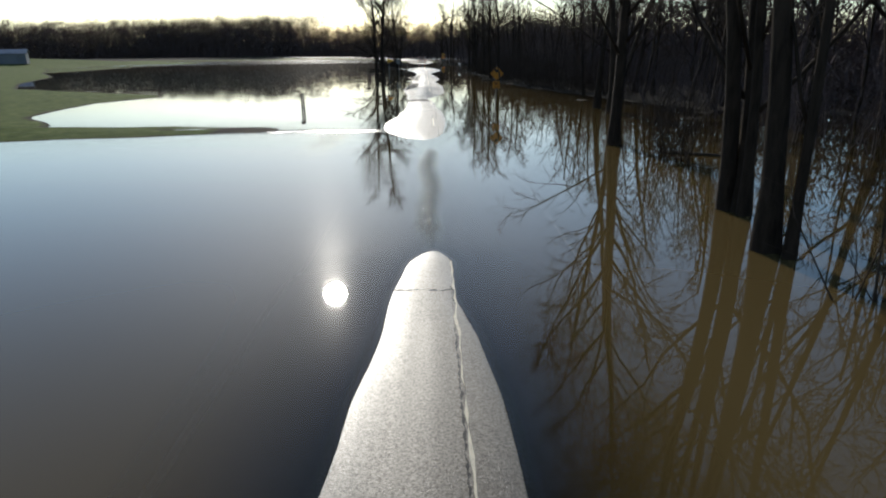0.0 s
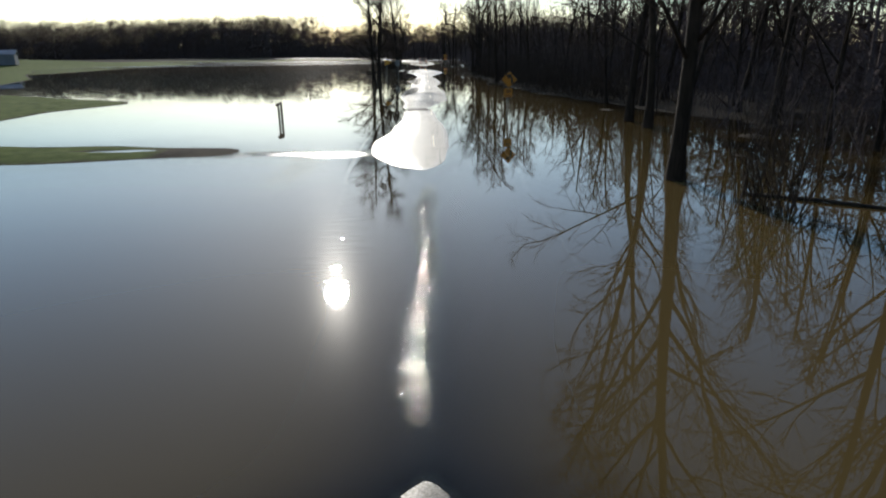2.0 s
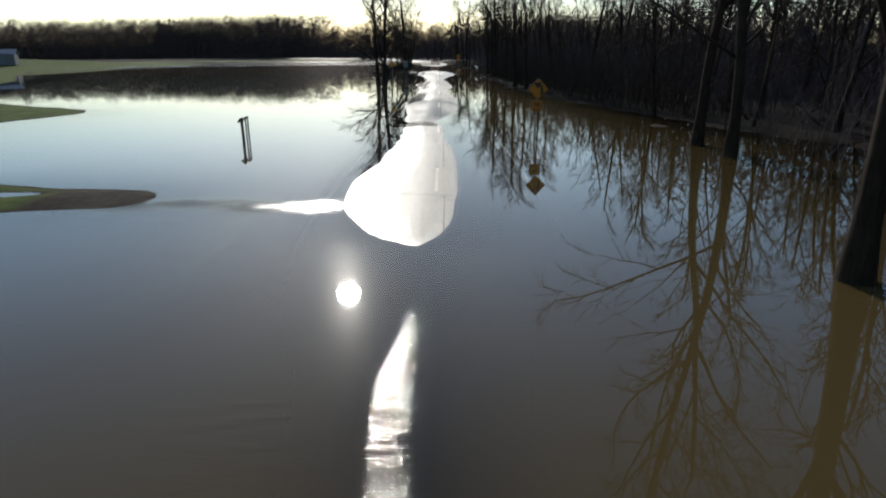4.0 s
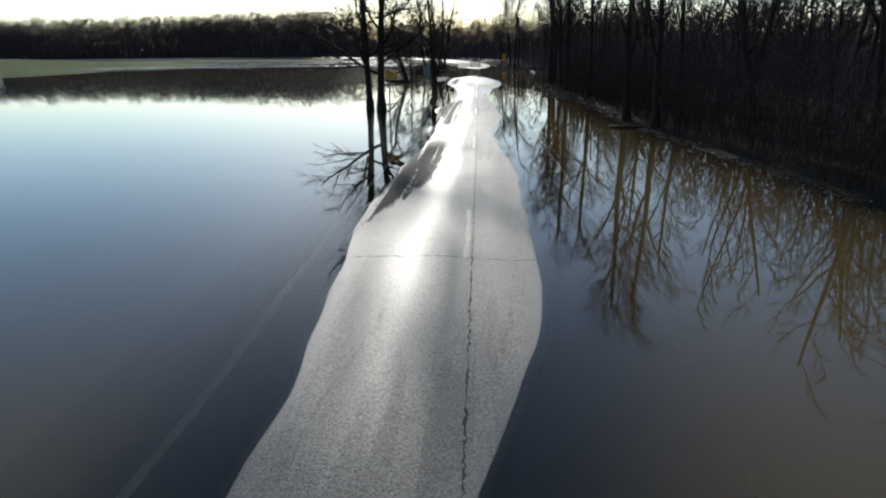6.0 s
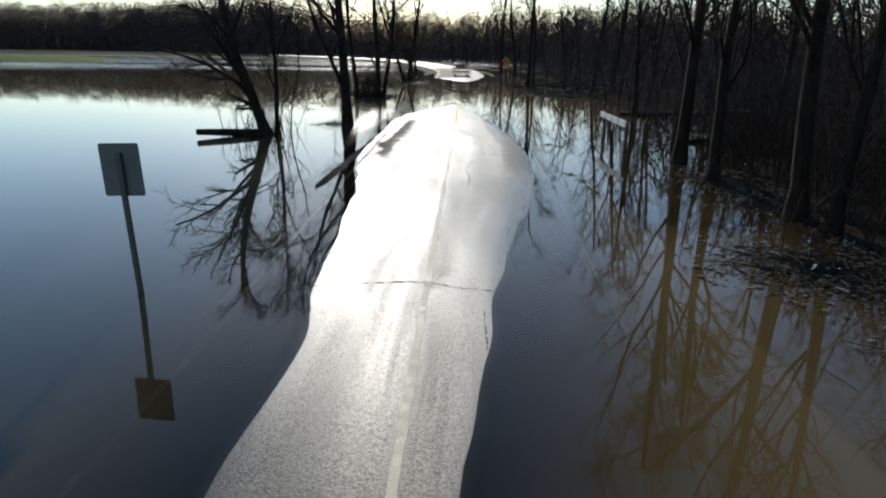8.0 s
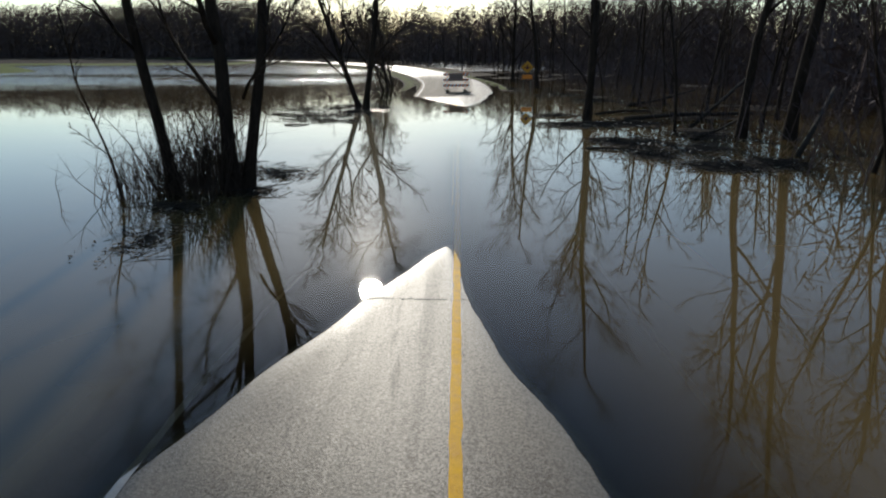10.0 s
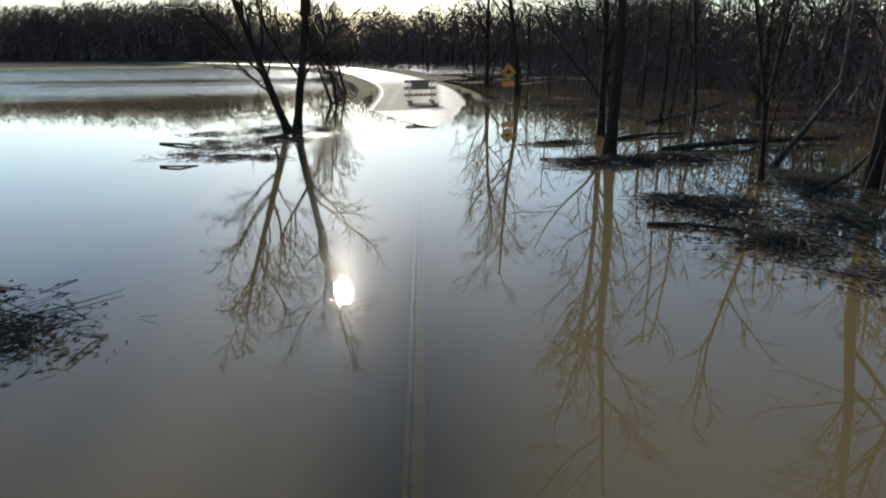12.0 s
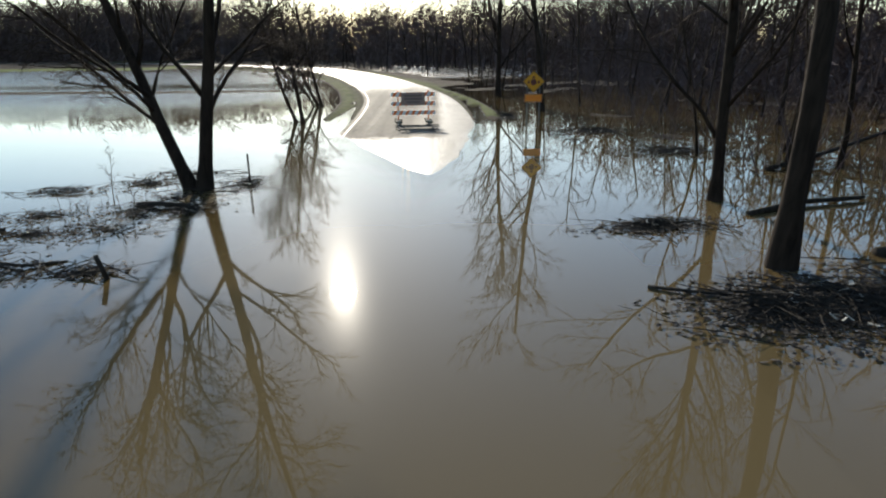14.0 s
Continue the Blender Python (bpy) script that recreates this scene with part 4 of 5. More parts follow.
thicket("brush", [(r.gauss(-8.3, 0.8), r.gauss(165.2, 1.2)) for _ in range(40)], 28, "thin bare brush in the drift wood", M_twig, (0.3, 0.8), 4)


def far_wood(name, lines, seed, spacing, rows, high, label, thin=1.7, least=0.6):
    """A belt of distant bare trees along lines."""
    r = random.Random(seed)
    V, F = [], []
    for (x0, y0), (x1, y1) in zip(lines, lines[1:]):
        length = math.hypot(x1 - x0, y1 - y0)
        nx, ny = -(y1 - y0) / length, (x1 - x0) / length
        for i in range(int(length / spacing)):
            for row in range(rows):
                t = (i + r.random()) * spacing / length
                d = row * 5 + r.uniform(-3, 3)
                p = Vector((x0 + (x1 - x0) * t + nx * d, y0 + (y1 - y0) * t + ny * d, 0))
                h = high * r.uniform(least, 1.12)
                tube(V, F, [p, p + Vector((r.gauss(0, 0.4), r.gauss(0, 0.4), h * 0.9))], [0.22, 0.05], 3, True)
                for _ in range(6):
                    q = p + Vector((0, 0, h * r.uniform(0.03, 0.85)))
                    w = Vector((r.gauss(0, 1), r.gauss(0, 1), r.uniform(0.3, 1.5))).normalized() * h * r.uniform(0.12, 0.32)
                    tube(V, F, [q, q + w], [0.085, 0.02], 3, True)
                for _ in range(125):
                    t = r.random() ** thin
                    wide = h * 0.24 * math.sqrt(max(0.05, 1 - t))
                    s = p + Vector((r.gauss(0, wide), r.gauss(0, wide), h * t))
                    v = Vector((r.gauss(0, 1), r.gauss(0, 1), r.gauss(0.5, 0.8))) * h * 0.085
                    k = len(V)
                    g = v.cross(Vector((0.3, 0.5, 0.8))).normalized() * 0.0075 * h * (1.6 - t)
                    V += [s - g, s + g, s + v]
                    F.append((k, k + 1, k + 2))
    ob = part(name, (V, F), M_hazed)
    return tagged(ob, label, "woodland", kind="stuff")


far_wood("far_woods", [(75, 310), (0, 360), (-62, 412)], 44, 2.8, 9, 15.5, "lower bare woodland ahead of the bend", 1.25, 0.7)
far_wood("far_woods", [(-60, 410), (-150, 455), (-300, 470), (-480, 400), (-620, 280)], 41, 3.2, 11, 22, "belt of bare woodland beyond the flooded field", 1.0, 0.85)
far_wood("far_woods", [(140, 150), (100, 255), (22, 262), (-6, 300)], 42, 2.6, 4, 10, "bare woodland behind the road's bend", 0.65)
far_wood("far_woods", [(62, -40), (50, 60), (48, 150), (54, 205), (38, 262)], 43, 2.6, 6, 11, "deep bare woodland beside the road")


# ---- drift wood and litter ----
def drift(name, areas, sticks, leaves, seed, label):
    """A raft of sticks, bark and leaves afloat; areas are (x, y, width, length, turn)."""
    r = random.Random(seed)
    V, F, L, G = [], [], [], []
    for k in range(sticks):
        cx, cy, w, h, turn = areas[k % len(areas)]
        a, q = r.uniform(0, 6.283), min(1.35, abs(r.gauss(0, 0.55)))
        px, py = math.cos(a) * q * w / 2, math.sin(a) * q * h / 2
        c, s = math.cos(radians(turn)), math.sin(radians(turn))
        p = Vector((cx + px * c - py * s, cy + px * s + py * c, r.uniform(0.0, 0.05)))
        long = r.choice((0.12, 0.16, 0.2, 0.3, 0.45, 0.6, 1.2)) * r.uniform(0.6, 1.3)
        b = r.gauss(radians(turn + 90), 1.1)
        v = Vector((math.cos(b), math.sin(b), r.gauss(0, 0.09))) * long / 2
        p.z += max(0.0, 1 - q) * r.uniform(0, 0.12)
        m = Vector((r.gauss(0, 0.06), r.gauss(0, 0.06), r.uniform(0, 0.03))) * long
        rad = r.uniform(0.0025, 0.008) * (1 + 0.7 * long)
        tube(V, F, [p - v, p + m, p + v], [rad, rad * 0.9, rad * 0.5], 3)
    for k in range(leaves):
        cx, cy, w, h, turn = areas[k % len(areas)]
        a, q = r.uniform(0, 6.283), min(1.25, abs(r.gauss(0, 0.52)))
        px, py = math.cos(a) * q * w / 2, math.sin(a) * q * h / 2
        c, s = math.cos(radians(turn)), math.sin(radians(turn))
        p = Vector((cx + px * c - py * s, cy + px * s + py * c, r.uniform(0.006, 0.03)))
        b, e = r.uniform(0, 6.283), r.uniform(0.02, 0.075)
        n = len(L)
        for j in range(5):
            f = b + j * 6.283 / 5
            L.append(p + Vector((math.cos(f) * e * r.uniform(0.6, 1.2), math.sin(f) * e * r.uniform(0.4, 1.0), r.uniform(-0.01, 0.02))))
        G.append(tuple(range(n, n + 5)))
    ob = thing(name, Matrix(), label, "driftwood", kind="stuff")
    tagged(part("sticks", (V, F), M_drift, ob), kind="stuff")
    tagged(part("leaf_litter", (L, G), M_leaf, ob), kind="stuff")
    chips = bmesh.new()
    for k in range(sticks // 45):
        cx, cy, w, h, turn = areas[r.randrange(len(areas))]
        a, q = r.uniform(0, 6.283), abs(r.gauss(0, 0.45))
        box(chips, (cx + math.cos(a) * q * w / 2, cy + math.sin(a) * q * h / 2, r.uniform(0.05, 0.14)), (r.uniform(0.03, 0.05), r.uniform(0.06, 0.2), 0.012), pose(0, 0, 0, r.uniform(-35, 35), r.uniform(-30, 30), r.uniform(0, 180)))
    tagged(part("bark_chips", chips, M_chip, ob, "pale stripped wood scraps"), kind="stuff")
    return ob


drift("drift_raft", [(4.9, 158.4, 3.4, 2.6, 15), (6.2, 158.6, 3.6, 2.8, 10), (7.9, 158.9, 3.2, 3.0, 0)], 1500, 6500, 71, "dark raft of sticks and leaves afloat round a tree")
drift("drift_raft", [(6.2, 152.0, 3.2, 4.4, -30), (8.4, 150.8, 4.0, 5.0, -20), (9.8, 154.5, 4, 5, 0), (6.3, 149.4, 3.2, 3.4, -10), (7.7, 147.0, 3.4, 2.4, -25), (5.7, 152.8, 2.0, 2.0, 0), (9.5, 147.5, 4, 3, 0)], 2600, 9500, 72, "wide raft of drift wood and leaves in the wood's edge")
drift("drift_raft", [(-7.3, 163.4, 4.4, 2.4, 20), (-7.0, 166.6, 3.4, 3.0, 40), (-8.0, 160.6, 3.2, 1.6, 15), (-6.3, 160.6, 2.2, 1.0, 12), (-8.8, 163.2, 2.6, 1.2, 10), (-6.1, 165.2, 2.0, 1.6, 30), (-8.6, 168.6, 2.6, 1.0, 0), (-5.6, 168.4, 1.6, 2.2, 0), (-9.3, 161.6, 3.0, 1.8, 15), (-9.6, 164.8, 3.2, 1.8, 10), (-10.4, 167.6, 3.6, 1.4, 5), (-7.4, 165.0, 3.0, 2.6, 20)], 1000, 2000, 73, "loose raft of sticks afloat beside a forked tree")
drift("drift_raft", [(4.6, 163.0, 3.2, 1.3, 10), (8.6, 173, 6, 3.4, 0), (7.0, 179, 6, 4, 0), (3.9, 186, 2, 6, 0)], 900, 3200, 74, "strips of drift litter along the wood's edge")
drift("drift_raft", [(7.6, 95.5, 2.6, 8, 12), (8.0, 102, 4.4, 6, 25), (6.6, 106, 3.4, 4, 35), (7.9, 113, 3.6, 9, 5)], 1500, 6000, 75, "dark bank of flood litter along the wood's edge")
drift("drift_raft", [(-6.2, 126.6, 2.6, 1.0, 20), (-8.0, 170, 4, 1.0, 0), (-5.7, 145.6, 2.4, 2.0, 0), (-6.6, 139, 1.8, 3, 0), (-5.8, 143.4, 1.4, 1.8, 0), (-6.3, 146.2, 2.6, 2.2, 10), (-7.6, 147.2, 2.6, 1.8, 0), (-7.2, 141.6, 2.0, 1.6, 0)], 620, 1500, 76, "thin scum of drift sticks on the water")
drift("drift_raft", [(float(BANK(y)) - 0.1, y, 1.0, 3.6, 6) for y in range(62, 112, 3)], 900, 3600, 78, "dark line of sticks and leaves washed against the bank")
drift("drift_raft", [(-3.45, 86.6, 0.5, 2.0, -12), (-3.1, 89.2, 0.4, 1.8, -8), (3.2, 127, 0.8, 5, 2), (8.3, 19.5, 3.2, 1.0, -25)], 22, 170, 77, "thin line of floating leaves and twigs")


def tufts(spots, seed):
    """Short tufts of grass that stand out of the shallow water."""
    r = random.Random(seed)
    V, F = [], []
    for x, y, wide, count in spots:
        for _ in range(count):
            p = Vector((r.gauss(x, wide * 0.35), r.gauss(y, wide), -0.03))
            way = Vector((r.gauss(0, 0.05), r.gauss(0, 0.05), r.uniform(0.04, 0.08)))
            tube(V, F, [p, p + way * 0.6, p + way + Vector((way.x, way.y, 0))], [0.006, 0.005, 0.002], 3, True)
    return tagged(part("grass", (V, F), M_blade), "scraps of green grass in shallow water", "grass", kind="stuff")


tufts([(3.6, 114.5, 0.16, 60), (3.8, 113.6, 0.2, 80), (3.6, 120.7, 0.16, 60), (3.95, 120.2, 0.14, 50), (3.75, 112.6, 0.2, 60), (3.9, 112.1, 0.12, 40)], 61)


def log(points, radius, label, group=""):
    ob = thing("log", pose(*points[0]), label, "log", group)
    V, F = [], []
    o = Vector(points[0])
    tube(V, F, [Vector(p) - o for p in points], [radius, radius * 0.95, radius * 0.7][:len(points)] if len(points) <= 3 else [radius * (1 - 0.1 * i) for i in range(len(points))], 9)
    part("trunk", (V, F, 1), M_drift if radius < 0.12 else M_bark, ob)
    return ob


log([(-8.0, 122.5, 0.05), (-9.3, 121.6, 0.16), (-10.6, 121.0, 0.24)], 0.17, "thick broken log half afloat by the crooked tree")
log([(4.2, 150.9, 0.03), (5.0, 150.7, 0.06), (5.9, 150.2, 0.05)], 0.05, "dark floating branch pointing out of the raft")
log([(7.7, 98.6, 0.05), (9.4, 97.9, 0.12), (11.0, 97.4, 0.1)], 0.09, "dark fallen trunk lying in the wood's edge")
log([(9.0, 133.2, 0.05), (11.2, 133.0, 0.12), (13.5, 132.6, 0.1)], 0.12, "fallen trunk lying in the flooded wood")
log([(8.8, 121.8, 0.05), (10.6, 122.4, 0.1), (12.2, 122.6, 0.1)], 0.08, "fallen trunk lying in the flooded wood")
log([(9.9, 156.9, -0.05), (12.0, 158.8, 1.1), (14.2, 161.0, 2.3)], 0.09, "dead trunk leaning in the flooded wood")
log([(7.9, 160.8, 0.05), (11.0, 161.4, 0.22), (15.0, 162.0, 0.2)], 0.11, "long fallen trunk lying in shallow water")
log([(7.0, 163.8, 0.03), (8.6, 164.6, 0.1), (10.4, 165.0, 0.08)], 0.07, "fallen branch lying in shallow water")
log([(8.8, 153.2, 0.0), (10.4, 154.0, 0.4), (12.0, 155.4, 0.9)], 0.06, "dead branch propped over the drift wood")
log([(11.0, 149.0, 0.0), (12.6, 151.2, 0.8), (14.4, 153.6, 2.0)], 0.10, "dead trunk leaning in the flooded wood")
log([(10.0, 169.0, 0.05), (12.4, 170.2, 0.3), (15.0, 171.0, 0.9)], 0.08, "dead trunk leaning in the flooded wood")
log([(6.5, 77.5, 0.02), (7.2, 77.2, 0.09), (8.1, 77.0, 0.06)], 0.08, "dark branch afloat by the bank")
log([(4.45, 78.75, 0.0), (4.6, 78.7, 0.05), (4.8, 78.65, 0.02)], 0.035, "short dark stick afloat")
log([(3.65, 85.75, 0.0), (3.9, 85.55, 0.05), (4.0, 85.45, 0.02)], 0.018, "short dark stick afloat")
log([(-11.7, 164.6, 0.02), (-10.6, 164.0, 0.07), (-9.6, 163.5, 0.03)], 0.05, "dark branch afloat on the water")
log([(-7.7, 165.8, 0.02), (-7.0, 165.5, 0.10), (-6.3, 165.6, 0.03)], 0.07, "dark piece of trunk afloat beside a forked tree")
log([(-9.4, 159.0, 0.03), (-8.7, 158.8, 0.05), (-8.2, 159.2, 0.0)], 0.035, "short dark branch afloat on the water")
log([(-8.3, 161.2, 0.03), (-7.6, 160.9, 0.06), (-7.0, 161.3, 0.0)], 0.035, "short dark branch afloat on the water")
log([(8.2, 22.4, 0.02), (9.6, 21.4, 0.05), (10.8, 20.4, 0.03)], 0.05, "long dark branch afloat by a bush")
log([(3.3, 159.4, 0.03), (3.9, 159.1, 0.05), (4.4, 159.0, 0.03)], 0.03, "thin dark stick afloat")
log([(-5.75, 160.3, -0.1), (-5.85, 160.2, 0.45)], 0.045, "short dead stub rising from the water")
log([(-5.5, 168.2, -0.1), (-5.5, 168.2, 0.9)], 0.03, "thin dead stake rising from the water")


# ---- signs and posts ----
def post_lines(bm, x, z0, z1, wide=0.07):
    """A steel U-channel post."""
    box(bm, (x, 0.0, (z0 + z1) / 2), (wide, 0.012, z1 - z0))
    box(bm, (x - wide / 2, 0.018, (z0 + z1) / 2), (0.012, 0.036, z1 - z0))
    box(bm, (x + wide / 2, 0.018, (z0 + z1) / 2), (0.012, 0.036, z1 - z0))
    return bm


def sheet_sign(name, outline, thick, face, parent, m, border=0.0, label=""):
    """A sign's sheet: aluminium with a coloured face, and a black border where it has one."""
    bm = plate(bmesh.new(), outline, thick)
    ob = part(name, bm, M_sign_back, parent, label)
    ob.matrix_basis = m
    shrink = lambda s: [(x * s, z * s) for x, z in outline]
    f = part("face", plate(bmesh.new(), shrink(0.985), 0.001), face, ob)
    f.matrix_basis = pose(0, -thick / 2 - 0.001, 0)
    if border:
        ring = bmesh.new()
        a, b = shrink(0.94), shrink(0.94 - border)
        va = [ring.verts.new((x, -thick / 2 - 0.003, z)) for x, z in a]
        vb = [ring.verts.new((x, -thick / 2 - 0.003, z)) for x, z in b]
        for i in range(len(a)):
            j = (i + 1) % len(a)
            ring.faces.new((va[i], va[j], vb[j], vb[i]))
        part("border", ring, M_sign_black, ob)
    return ob


def bent_arrow(parent, thick):
    """A broad arrow that bends to the left near its top."""
    bm = bmesh.new()
    mid = [(0.16, -0.24), (0.16, 0.0), (0.13, 0.10), (0.04, 0.17)]
    left, right = [], []
    for i, (x, z) in enumerate(mid):
        x0, z0 = mid[max(i - 1, 0)]
        x1, z1 = mid[min(i + 1, len(mid) - 1)]
        d = Vector((x1 - x0, z1 - z0)).normalized()
        left.append(bm.verts.new((x - d.y * 0.055, -thick, z + d.x * 0.055)))
        right.append(bm.verts.new((x + d.y * 0.055, -thick, z - d.x * 0.055)))
    for i in range(len(mid) - 1):
        bm.faces.new((left[i], right[i], right[i + 1], left[i + 1]))
    tip = [bm.verts.new((x, -thick, z)) for x, z in ((0.13, 0.29), (-0.20, 0.26), (-0.03, 0.02))]
    bm.faces.new(tip)
    return part("arrow", bm, M_sign_black, parent)


def curve_sign():
    """The yellow bend warning with its speed plate, on a post that leans."""
    s = thing("curve_warning_sign", pose(4.47, 42.40, 0, 5.0, 1.1, 3), "yellow diamond bend sign with 30 plate on leaning post", "road sign")
    part("post", post_lines(bmesh.new(), 0, -0.5, 2.5), M_steel, s, "dark steel channel post")
    d = sheet_sign("diamond", turned(rounded(0.64, 0.64, 0.05), 45), 0.004, M_sign_shaded, s, pose(0.02, -0.03, 2.07), 0.05, "yellow diamond sheet")
    bent_arrow(d, 0.006)
    p = sheet_sign("speed_plate", rounded(0.47, 0.47, 0.04), 0.004, M_sign_shaded, s, pose(-0.01, -0.03, 1.37), 0.05, "square yellow speed plate")
    written("30", 0.28, M_sign_black, p, pose(0, -0.006, 0.055))
    bm = bmesh.new()
    for i in range(3):
        box(bm, (-0.11 + 0.11 * i, -0.005, -0.145), (0.075, 0.002, 0.06))
    part("print_bars", bm, M_sign_black, p)


curve_sign()


def pennant_sign():
    """NO PASSING ZONE, on a post in front of the pair of trunks."""
    s = thing("no_passing_sign", pose(-4.6, 83.3, 0, 0, 1.0, 4), "yellow pennant sign reading no passing zone on a thin post", "road sign")
    part("post", post_lines(bmesh.new(), -0.10, -0.5, 2.64), M_steel, s, "grey steel channel post")
    w, h = 0.82, 0.62
    p = sheet_sign("pennant", [(-0.33, -h / 2), (w - 0.33, 0.0), (-0.33, h / 2)], 0.004, M_sign_yellow, s, pose(0, -0.03, 2.3), 0.05, "yellow pennant sheet")
    for text, z, x in (("NO", 0.13, -0.17), ("PASSING", 0.0, -0.04), ("ZONE", -0.13, -0.13)):
        written(text, 0.113, M_sign_black, p, pose(x, -0.006, z))


pennant_sign()


def back_sign():
    s = thing("road_sign", pose(-4.33, 104.25, 0, -1.0, -2.0, -3), "blank grey back of a road sign on a thin post", "road sign")
    part("post", post_lines(bmesh.new(), 0, -0.5, 2.12), M_steel, s, "dark steel channel post")
    bm = plate(bmesh.new(), rounded(0.61, 0.76, 0.04), 0.004)
    part("panel", bm, M_sign_back, s).matrix_basis = pose(0, 0.05, 1.87)
    for z in (1.66, 2.06):
        V, F = [], []
        tube(V, F, [(0, -0.02, z), (0, 0.045, z)], [0.012, 0.012], 6)
        part("bolt", (V, F), M_steel, s)


back_sign()


def far_sign():
    """The yellow warning near the end, with an orange plate, on two posts."""
    s = thing("warning_sign", pose(4.72, 181.7, 0, 0, 0, -4), "yellow diamond warning sign over an orange plate on two posts", "road sign")
    for x in (-0.3, 0.3):
        part("post", post_lines(bmesh.new(), x, -0.4, 2.3), M_steel, s, "steel channel post")
    d = sheet_sign("diamond", turned(rounded(0.76, 0.76, 0.05), 45), 0.004, M_sign_yellow, s, pose(0, -0.03, 2.11), 0.05, "yellow diamond sheet")
    bm = bmesh.new()
    plate(bm, [(0.15 * math.cos(radians(a)), 0.15 * math.sin(radians(a)) - 0.03) for a in range(0, 360, 15)], 0.002, pose(0, -0.005, 0))
    plate(bm, [(-0.10, 0.15), (0.10, 0.15), (0.0, 0.27)], 0.002, pose(0, -0.005, 0))
    for x in (-0.24, 0.24):
        plate(bm, rounded(0.10, 0.13, 0.02), 0.002, pose(x, -0.005, -0.03))
    part("symbol", bm, M_symbol, d, "dark red-brown round symbol")
    sheet_sign("plate", rounded(0.86, 0.36, 0.03), 0.004, M_sign_orange, s, pose(0.0, -0.03, 1.33), 0.04, "orange plate")


far_sign()


def marker_posts():
    """Four dark pipes with a slanting arm at the head."""
    first = thing("marker_post", pose(-8.21, 43.5, 0, 0, 0.0, 0), "dark iron pipe with a slanting arm, standing in water", "post", "four iron posts in the flooded field")
    V, F = [], []
    tube(V, F, [(0, 0, -0.6), (0, 0, 0.97)], [0.033, 0.033], 8)
    part("pipe", (V, F, 1), M_rust, first)
    V, F = [], []
    tube(V, F, [(0.02, 0, 0.985), (-0.07, -0.02, 0.89), (-0.13, -0.03, 0.81)], [0.04, 0.038, 0.03], 7)
    part("arm", (V, F, 1), M_rust, first)
    for x, y, lean in ((-8.17, 43.03, 0.3), (-8.19, 42.68, -0.5), (-8.19, 42.50, -0.8)):
        copy_thing(first, pose(x, y, 0, 0, lean, 8))


marker_posts()


def plank_rail():
    """A white plank on two posts, left of what was a fence."""
    s = thing("plank_rail", pose(6.10, 121.2, 0, 0, 0, 2), "white-painted plank rail on two dark posts in shallow water", "guard rail")
    for y in (-1.75, 1.75):
        part("post", box(bmesh.new(), (0.12, y, 0.3), (0.12, 0.12, 1.4), None, 0.01), M_rust, s, "dark weathered post")
    for y in (-1.5, -0.5, 0.5, 1.5):
        part("board", box(bmesh.new(), (0, y, 1.0), (0.05, 0.93, 0.22), None, 0.006), M_white_board, s)
    for y in (-1.0, 0.0, 1.0):
        part("strap", box(bmesh.new(), (0.0, y, 1.0), (0.062, 0.05, 0.235), None, 0.004), M_rust, s, "dark strap")
    part("brace", box(bmesh.new(), (0.1, 0.3, 0.72), (0.04, 0.1, 0.4), pose(0, 0, 0, 25, 0, 0), 0.006), M_white_board, s, "short white brace")


plank_rail()


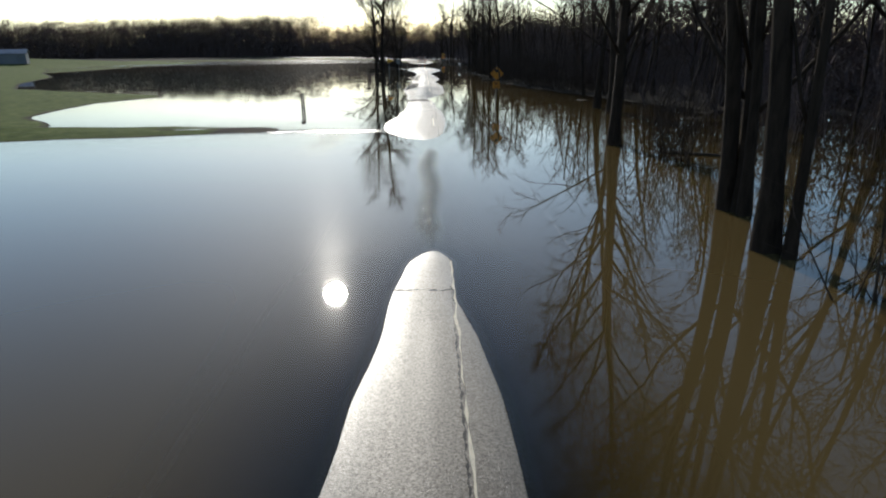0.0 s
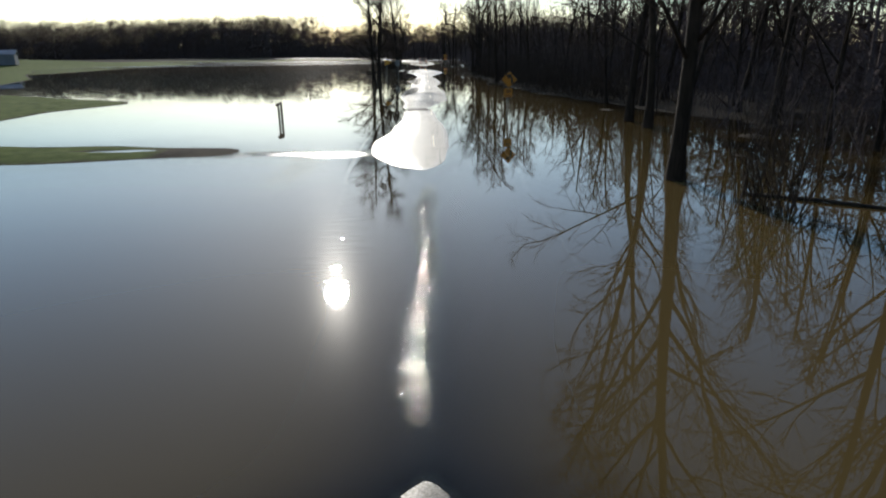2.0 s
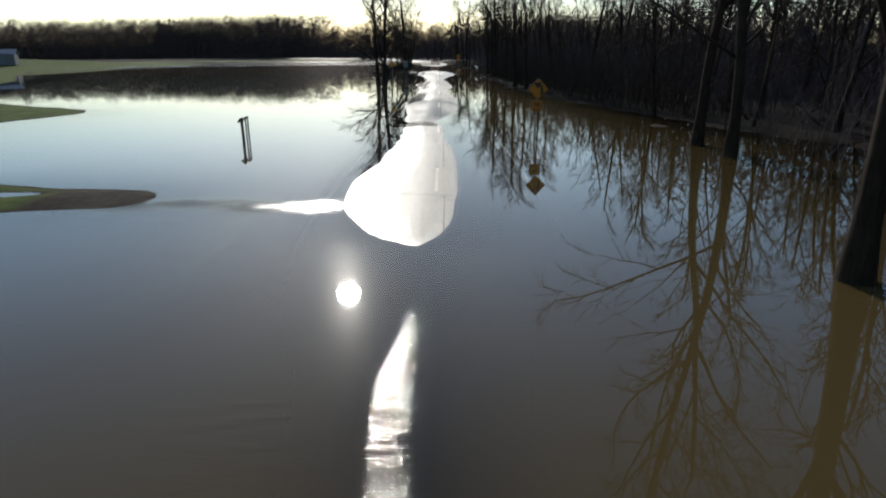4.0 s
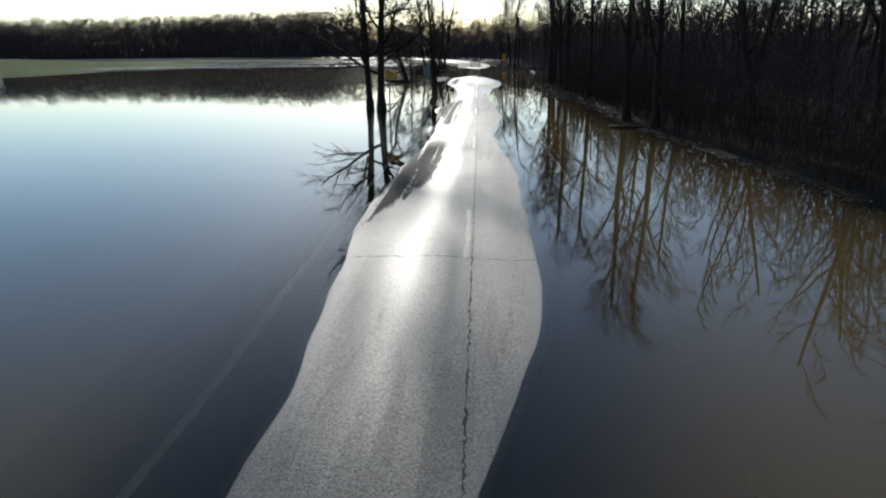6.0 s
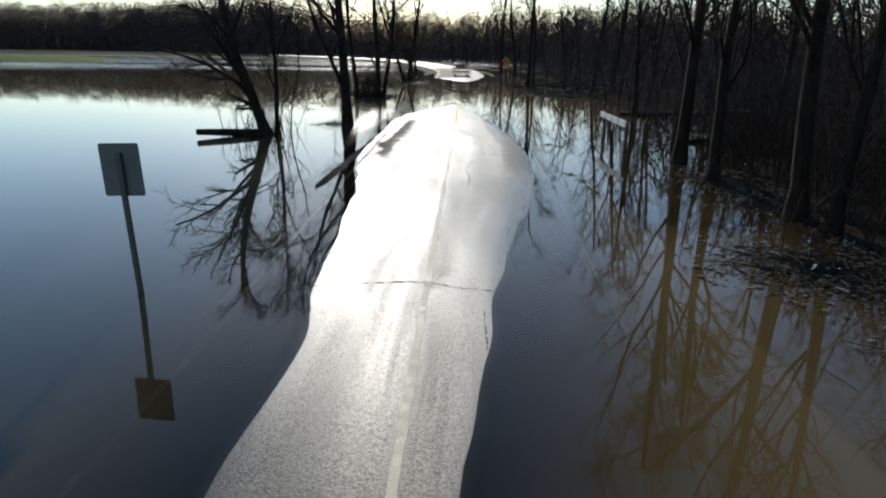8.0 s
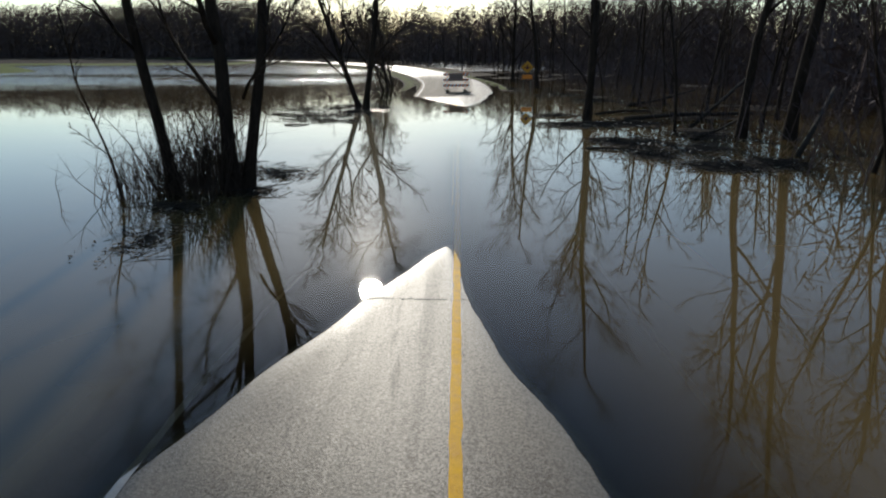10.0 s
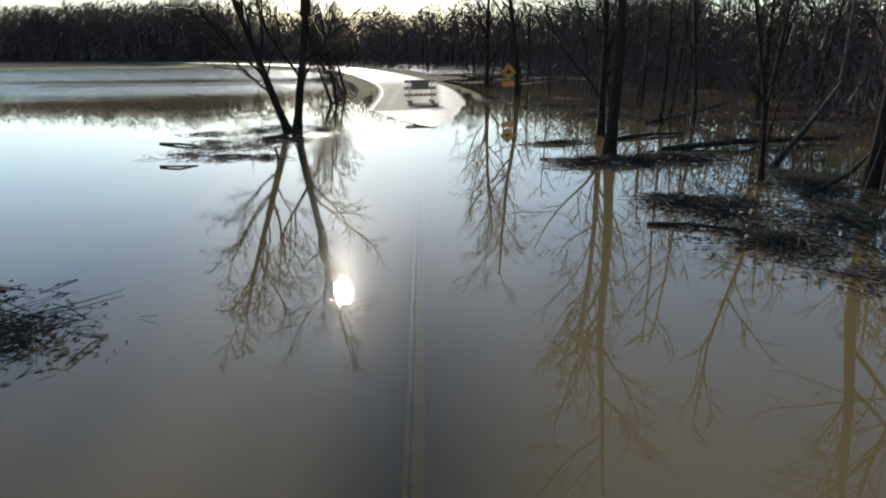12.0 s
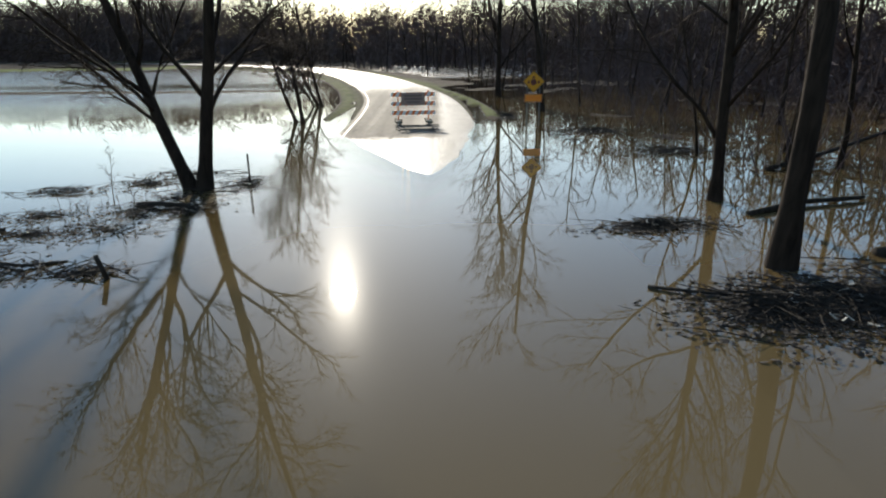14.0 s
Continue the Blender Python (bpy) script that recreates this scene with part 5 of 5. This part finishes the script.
def barricade():
    """A three-rail road closure with a board on it, weighed down with sandbags."""
    s = thing("road_barricade", pose(-1.2, 182.6, float(road_height(np.array(182.6), np.array(0.0))), 0, 0, 3), "three-rail orange and white barricade closing the road", "barricade")
    for x in (-0.76, 0.76):
        part("upright", box(bmesh.new(), (x, 0, 0.80), (0.06, 0.045, 1.5), None, 0.006), M_orange_stripe, s, "orange upright")
        part("foot", box(bmesh.new(), (x, 0, 0.03), (0.06, 1.4, 0.06), None, 0.006), M_white_board, s, "white foot beam")
        for y in (-0.5, 0.5):
            bm = box(bmesh.new(), (x, y, 0.12), (0.32, 0.5, 0.13), pose(0, 0, 0, 3, 4, 12), 0.05)
            part("sandbag", bm, M_sandbag, s, "slumped tan sandbag")
    for z in (0.52, 0.97, 1.42):
        rail = part("rail", box(bmesh.new(), (0, -0.035, z), (2.2, 0.025, 0.2), None, 0.004), M_white_board, s, "white rail with slanting stripes")
        bm = bmesh.new()
        for i in range(7):
            x = -1.0 + i * 0.31
            q = [(x - 0.06, z - 0.1), (x + 0.09, z - 0.1), (x + 0.21, z + 0.1), (x + 0.06, z + 0.1)]
            bm.faces.new([bm.verts.new((min(1.1, max(-1.1, a)), -0.0495, b)) for a, b in q])
        part("stripes", bm, M_orange_stripe, rail, "slanting orange stripes")
    b = part("board", plate(bmesh.new(), rounded(1.2, 0.62, 0.03), 0.01, pose(0.0, -0.06, 1.2)), M_board, s, "dull grey-brown closure board with faint dark lines")
    bm = bmesh.new()
    for z, w in ((1.36, 0.9), (1.2, 0.9), (1.04, 0.7)):
        box(bm, (0, -0.067, z), (w, 0.002, 0.09))
    part("print_bars", bm, M_faded_print, b, "faded dark print")
    for x in (-0.76, 0.76):
        V, F = [], []
        tube(V, F, [(x, 0, 1.55), (x, 0, 1.60)], [0.05, 0.05], 10)
        part("warning_lamp", (V, F), M_orange_stripe, s, "small amber lamp")


barricade()
low = thing("low_barricade", pose(-1.0, 180.2, float(road_height(np.array(180.2), np.array(0.0))), 0, 0, 3), "dark low barrier lying flat on the wet road", "barricade")
for k in range(3):
    part("rail", box(bmesh.new(), (0.05 * k, 0.45 * k - 0.45, 0.06 + 0.03 * k), (2.0, 0.05, 0.03), pose(0, 0, 0, 0, 0, 2 * k - 2), 0.01), M_drift, low)
for x in (-0.8, 0.8):
    part("cross_piece", box(bmesh.new(), (x, 0, 0.03), (0.08, 1.3, 0.05), None, 0.01), M_rust, low)


def shed(place, w, d, h, label):
    s = thing("metal_shed", place, label, "shed")
    bm = bmesh.new()
    box(bm, (0, 0, h / 2), (w, d, h))
    n = int(w / 0.6)
    for i in range(n):
        box(bm, (-w / 2 + (i + 0.5) * w / n, -d / 2 - 0.02, h / 2), (0.12, 0.04, h - 0.02))
    part("wall", bm, M_shed, s, "pale ribbed metal siding")
    bm = bmesh.new()
    rise = h * 0.4
    pts = [(-d / 2 - 0.5, h - 0.1), (0, h + rise), (d / 2 + 0.5, h - 0.1), (d / 2 + 0.5, h - 0.3), (0, h + rise - 0.2), (-d / 2 - 0.5, h - 0.3)]
    a = [bm.verts.new((-w / 2 - 0.4, y, z)) for y, z in pts]
    b = [bm.verts.new((w / 2 + 0.4, y, z)) for y, z in pts]
    for i in range(6):
        j = (i + 1) % 6
        bm.faces.new((a[i], a[j], b[j], b[i]))
    bm.faces.new((a[0], a[5], a[4], a[1]))
    bm.faces.new((a[1], a[4], a[3], a[2]))
    bm.faces.new((b[1], b[4], b[5], b[0]))
    bm.faces.new((b[2], b[3], b[4], b[1]))
    part("roof", bm, M_roof, s, "grey metal roof")
    part("door", box(bmesh.new(), (w * 0.2, -d / 2 - 0.06, 1.6), (3.4, 0.06, 3.2)), M_door, s, "grey sliding door")


shed(pose(-128.5, 203, 1.2, 0, 0, 24), 14, 7, 3.1, "blue-grey metal farm shed at the edge of the field")
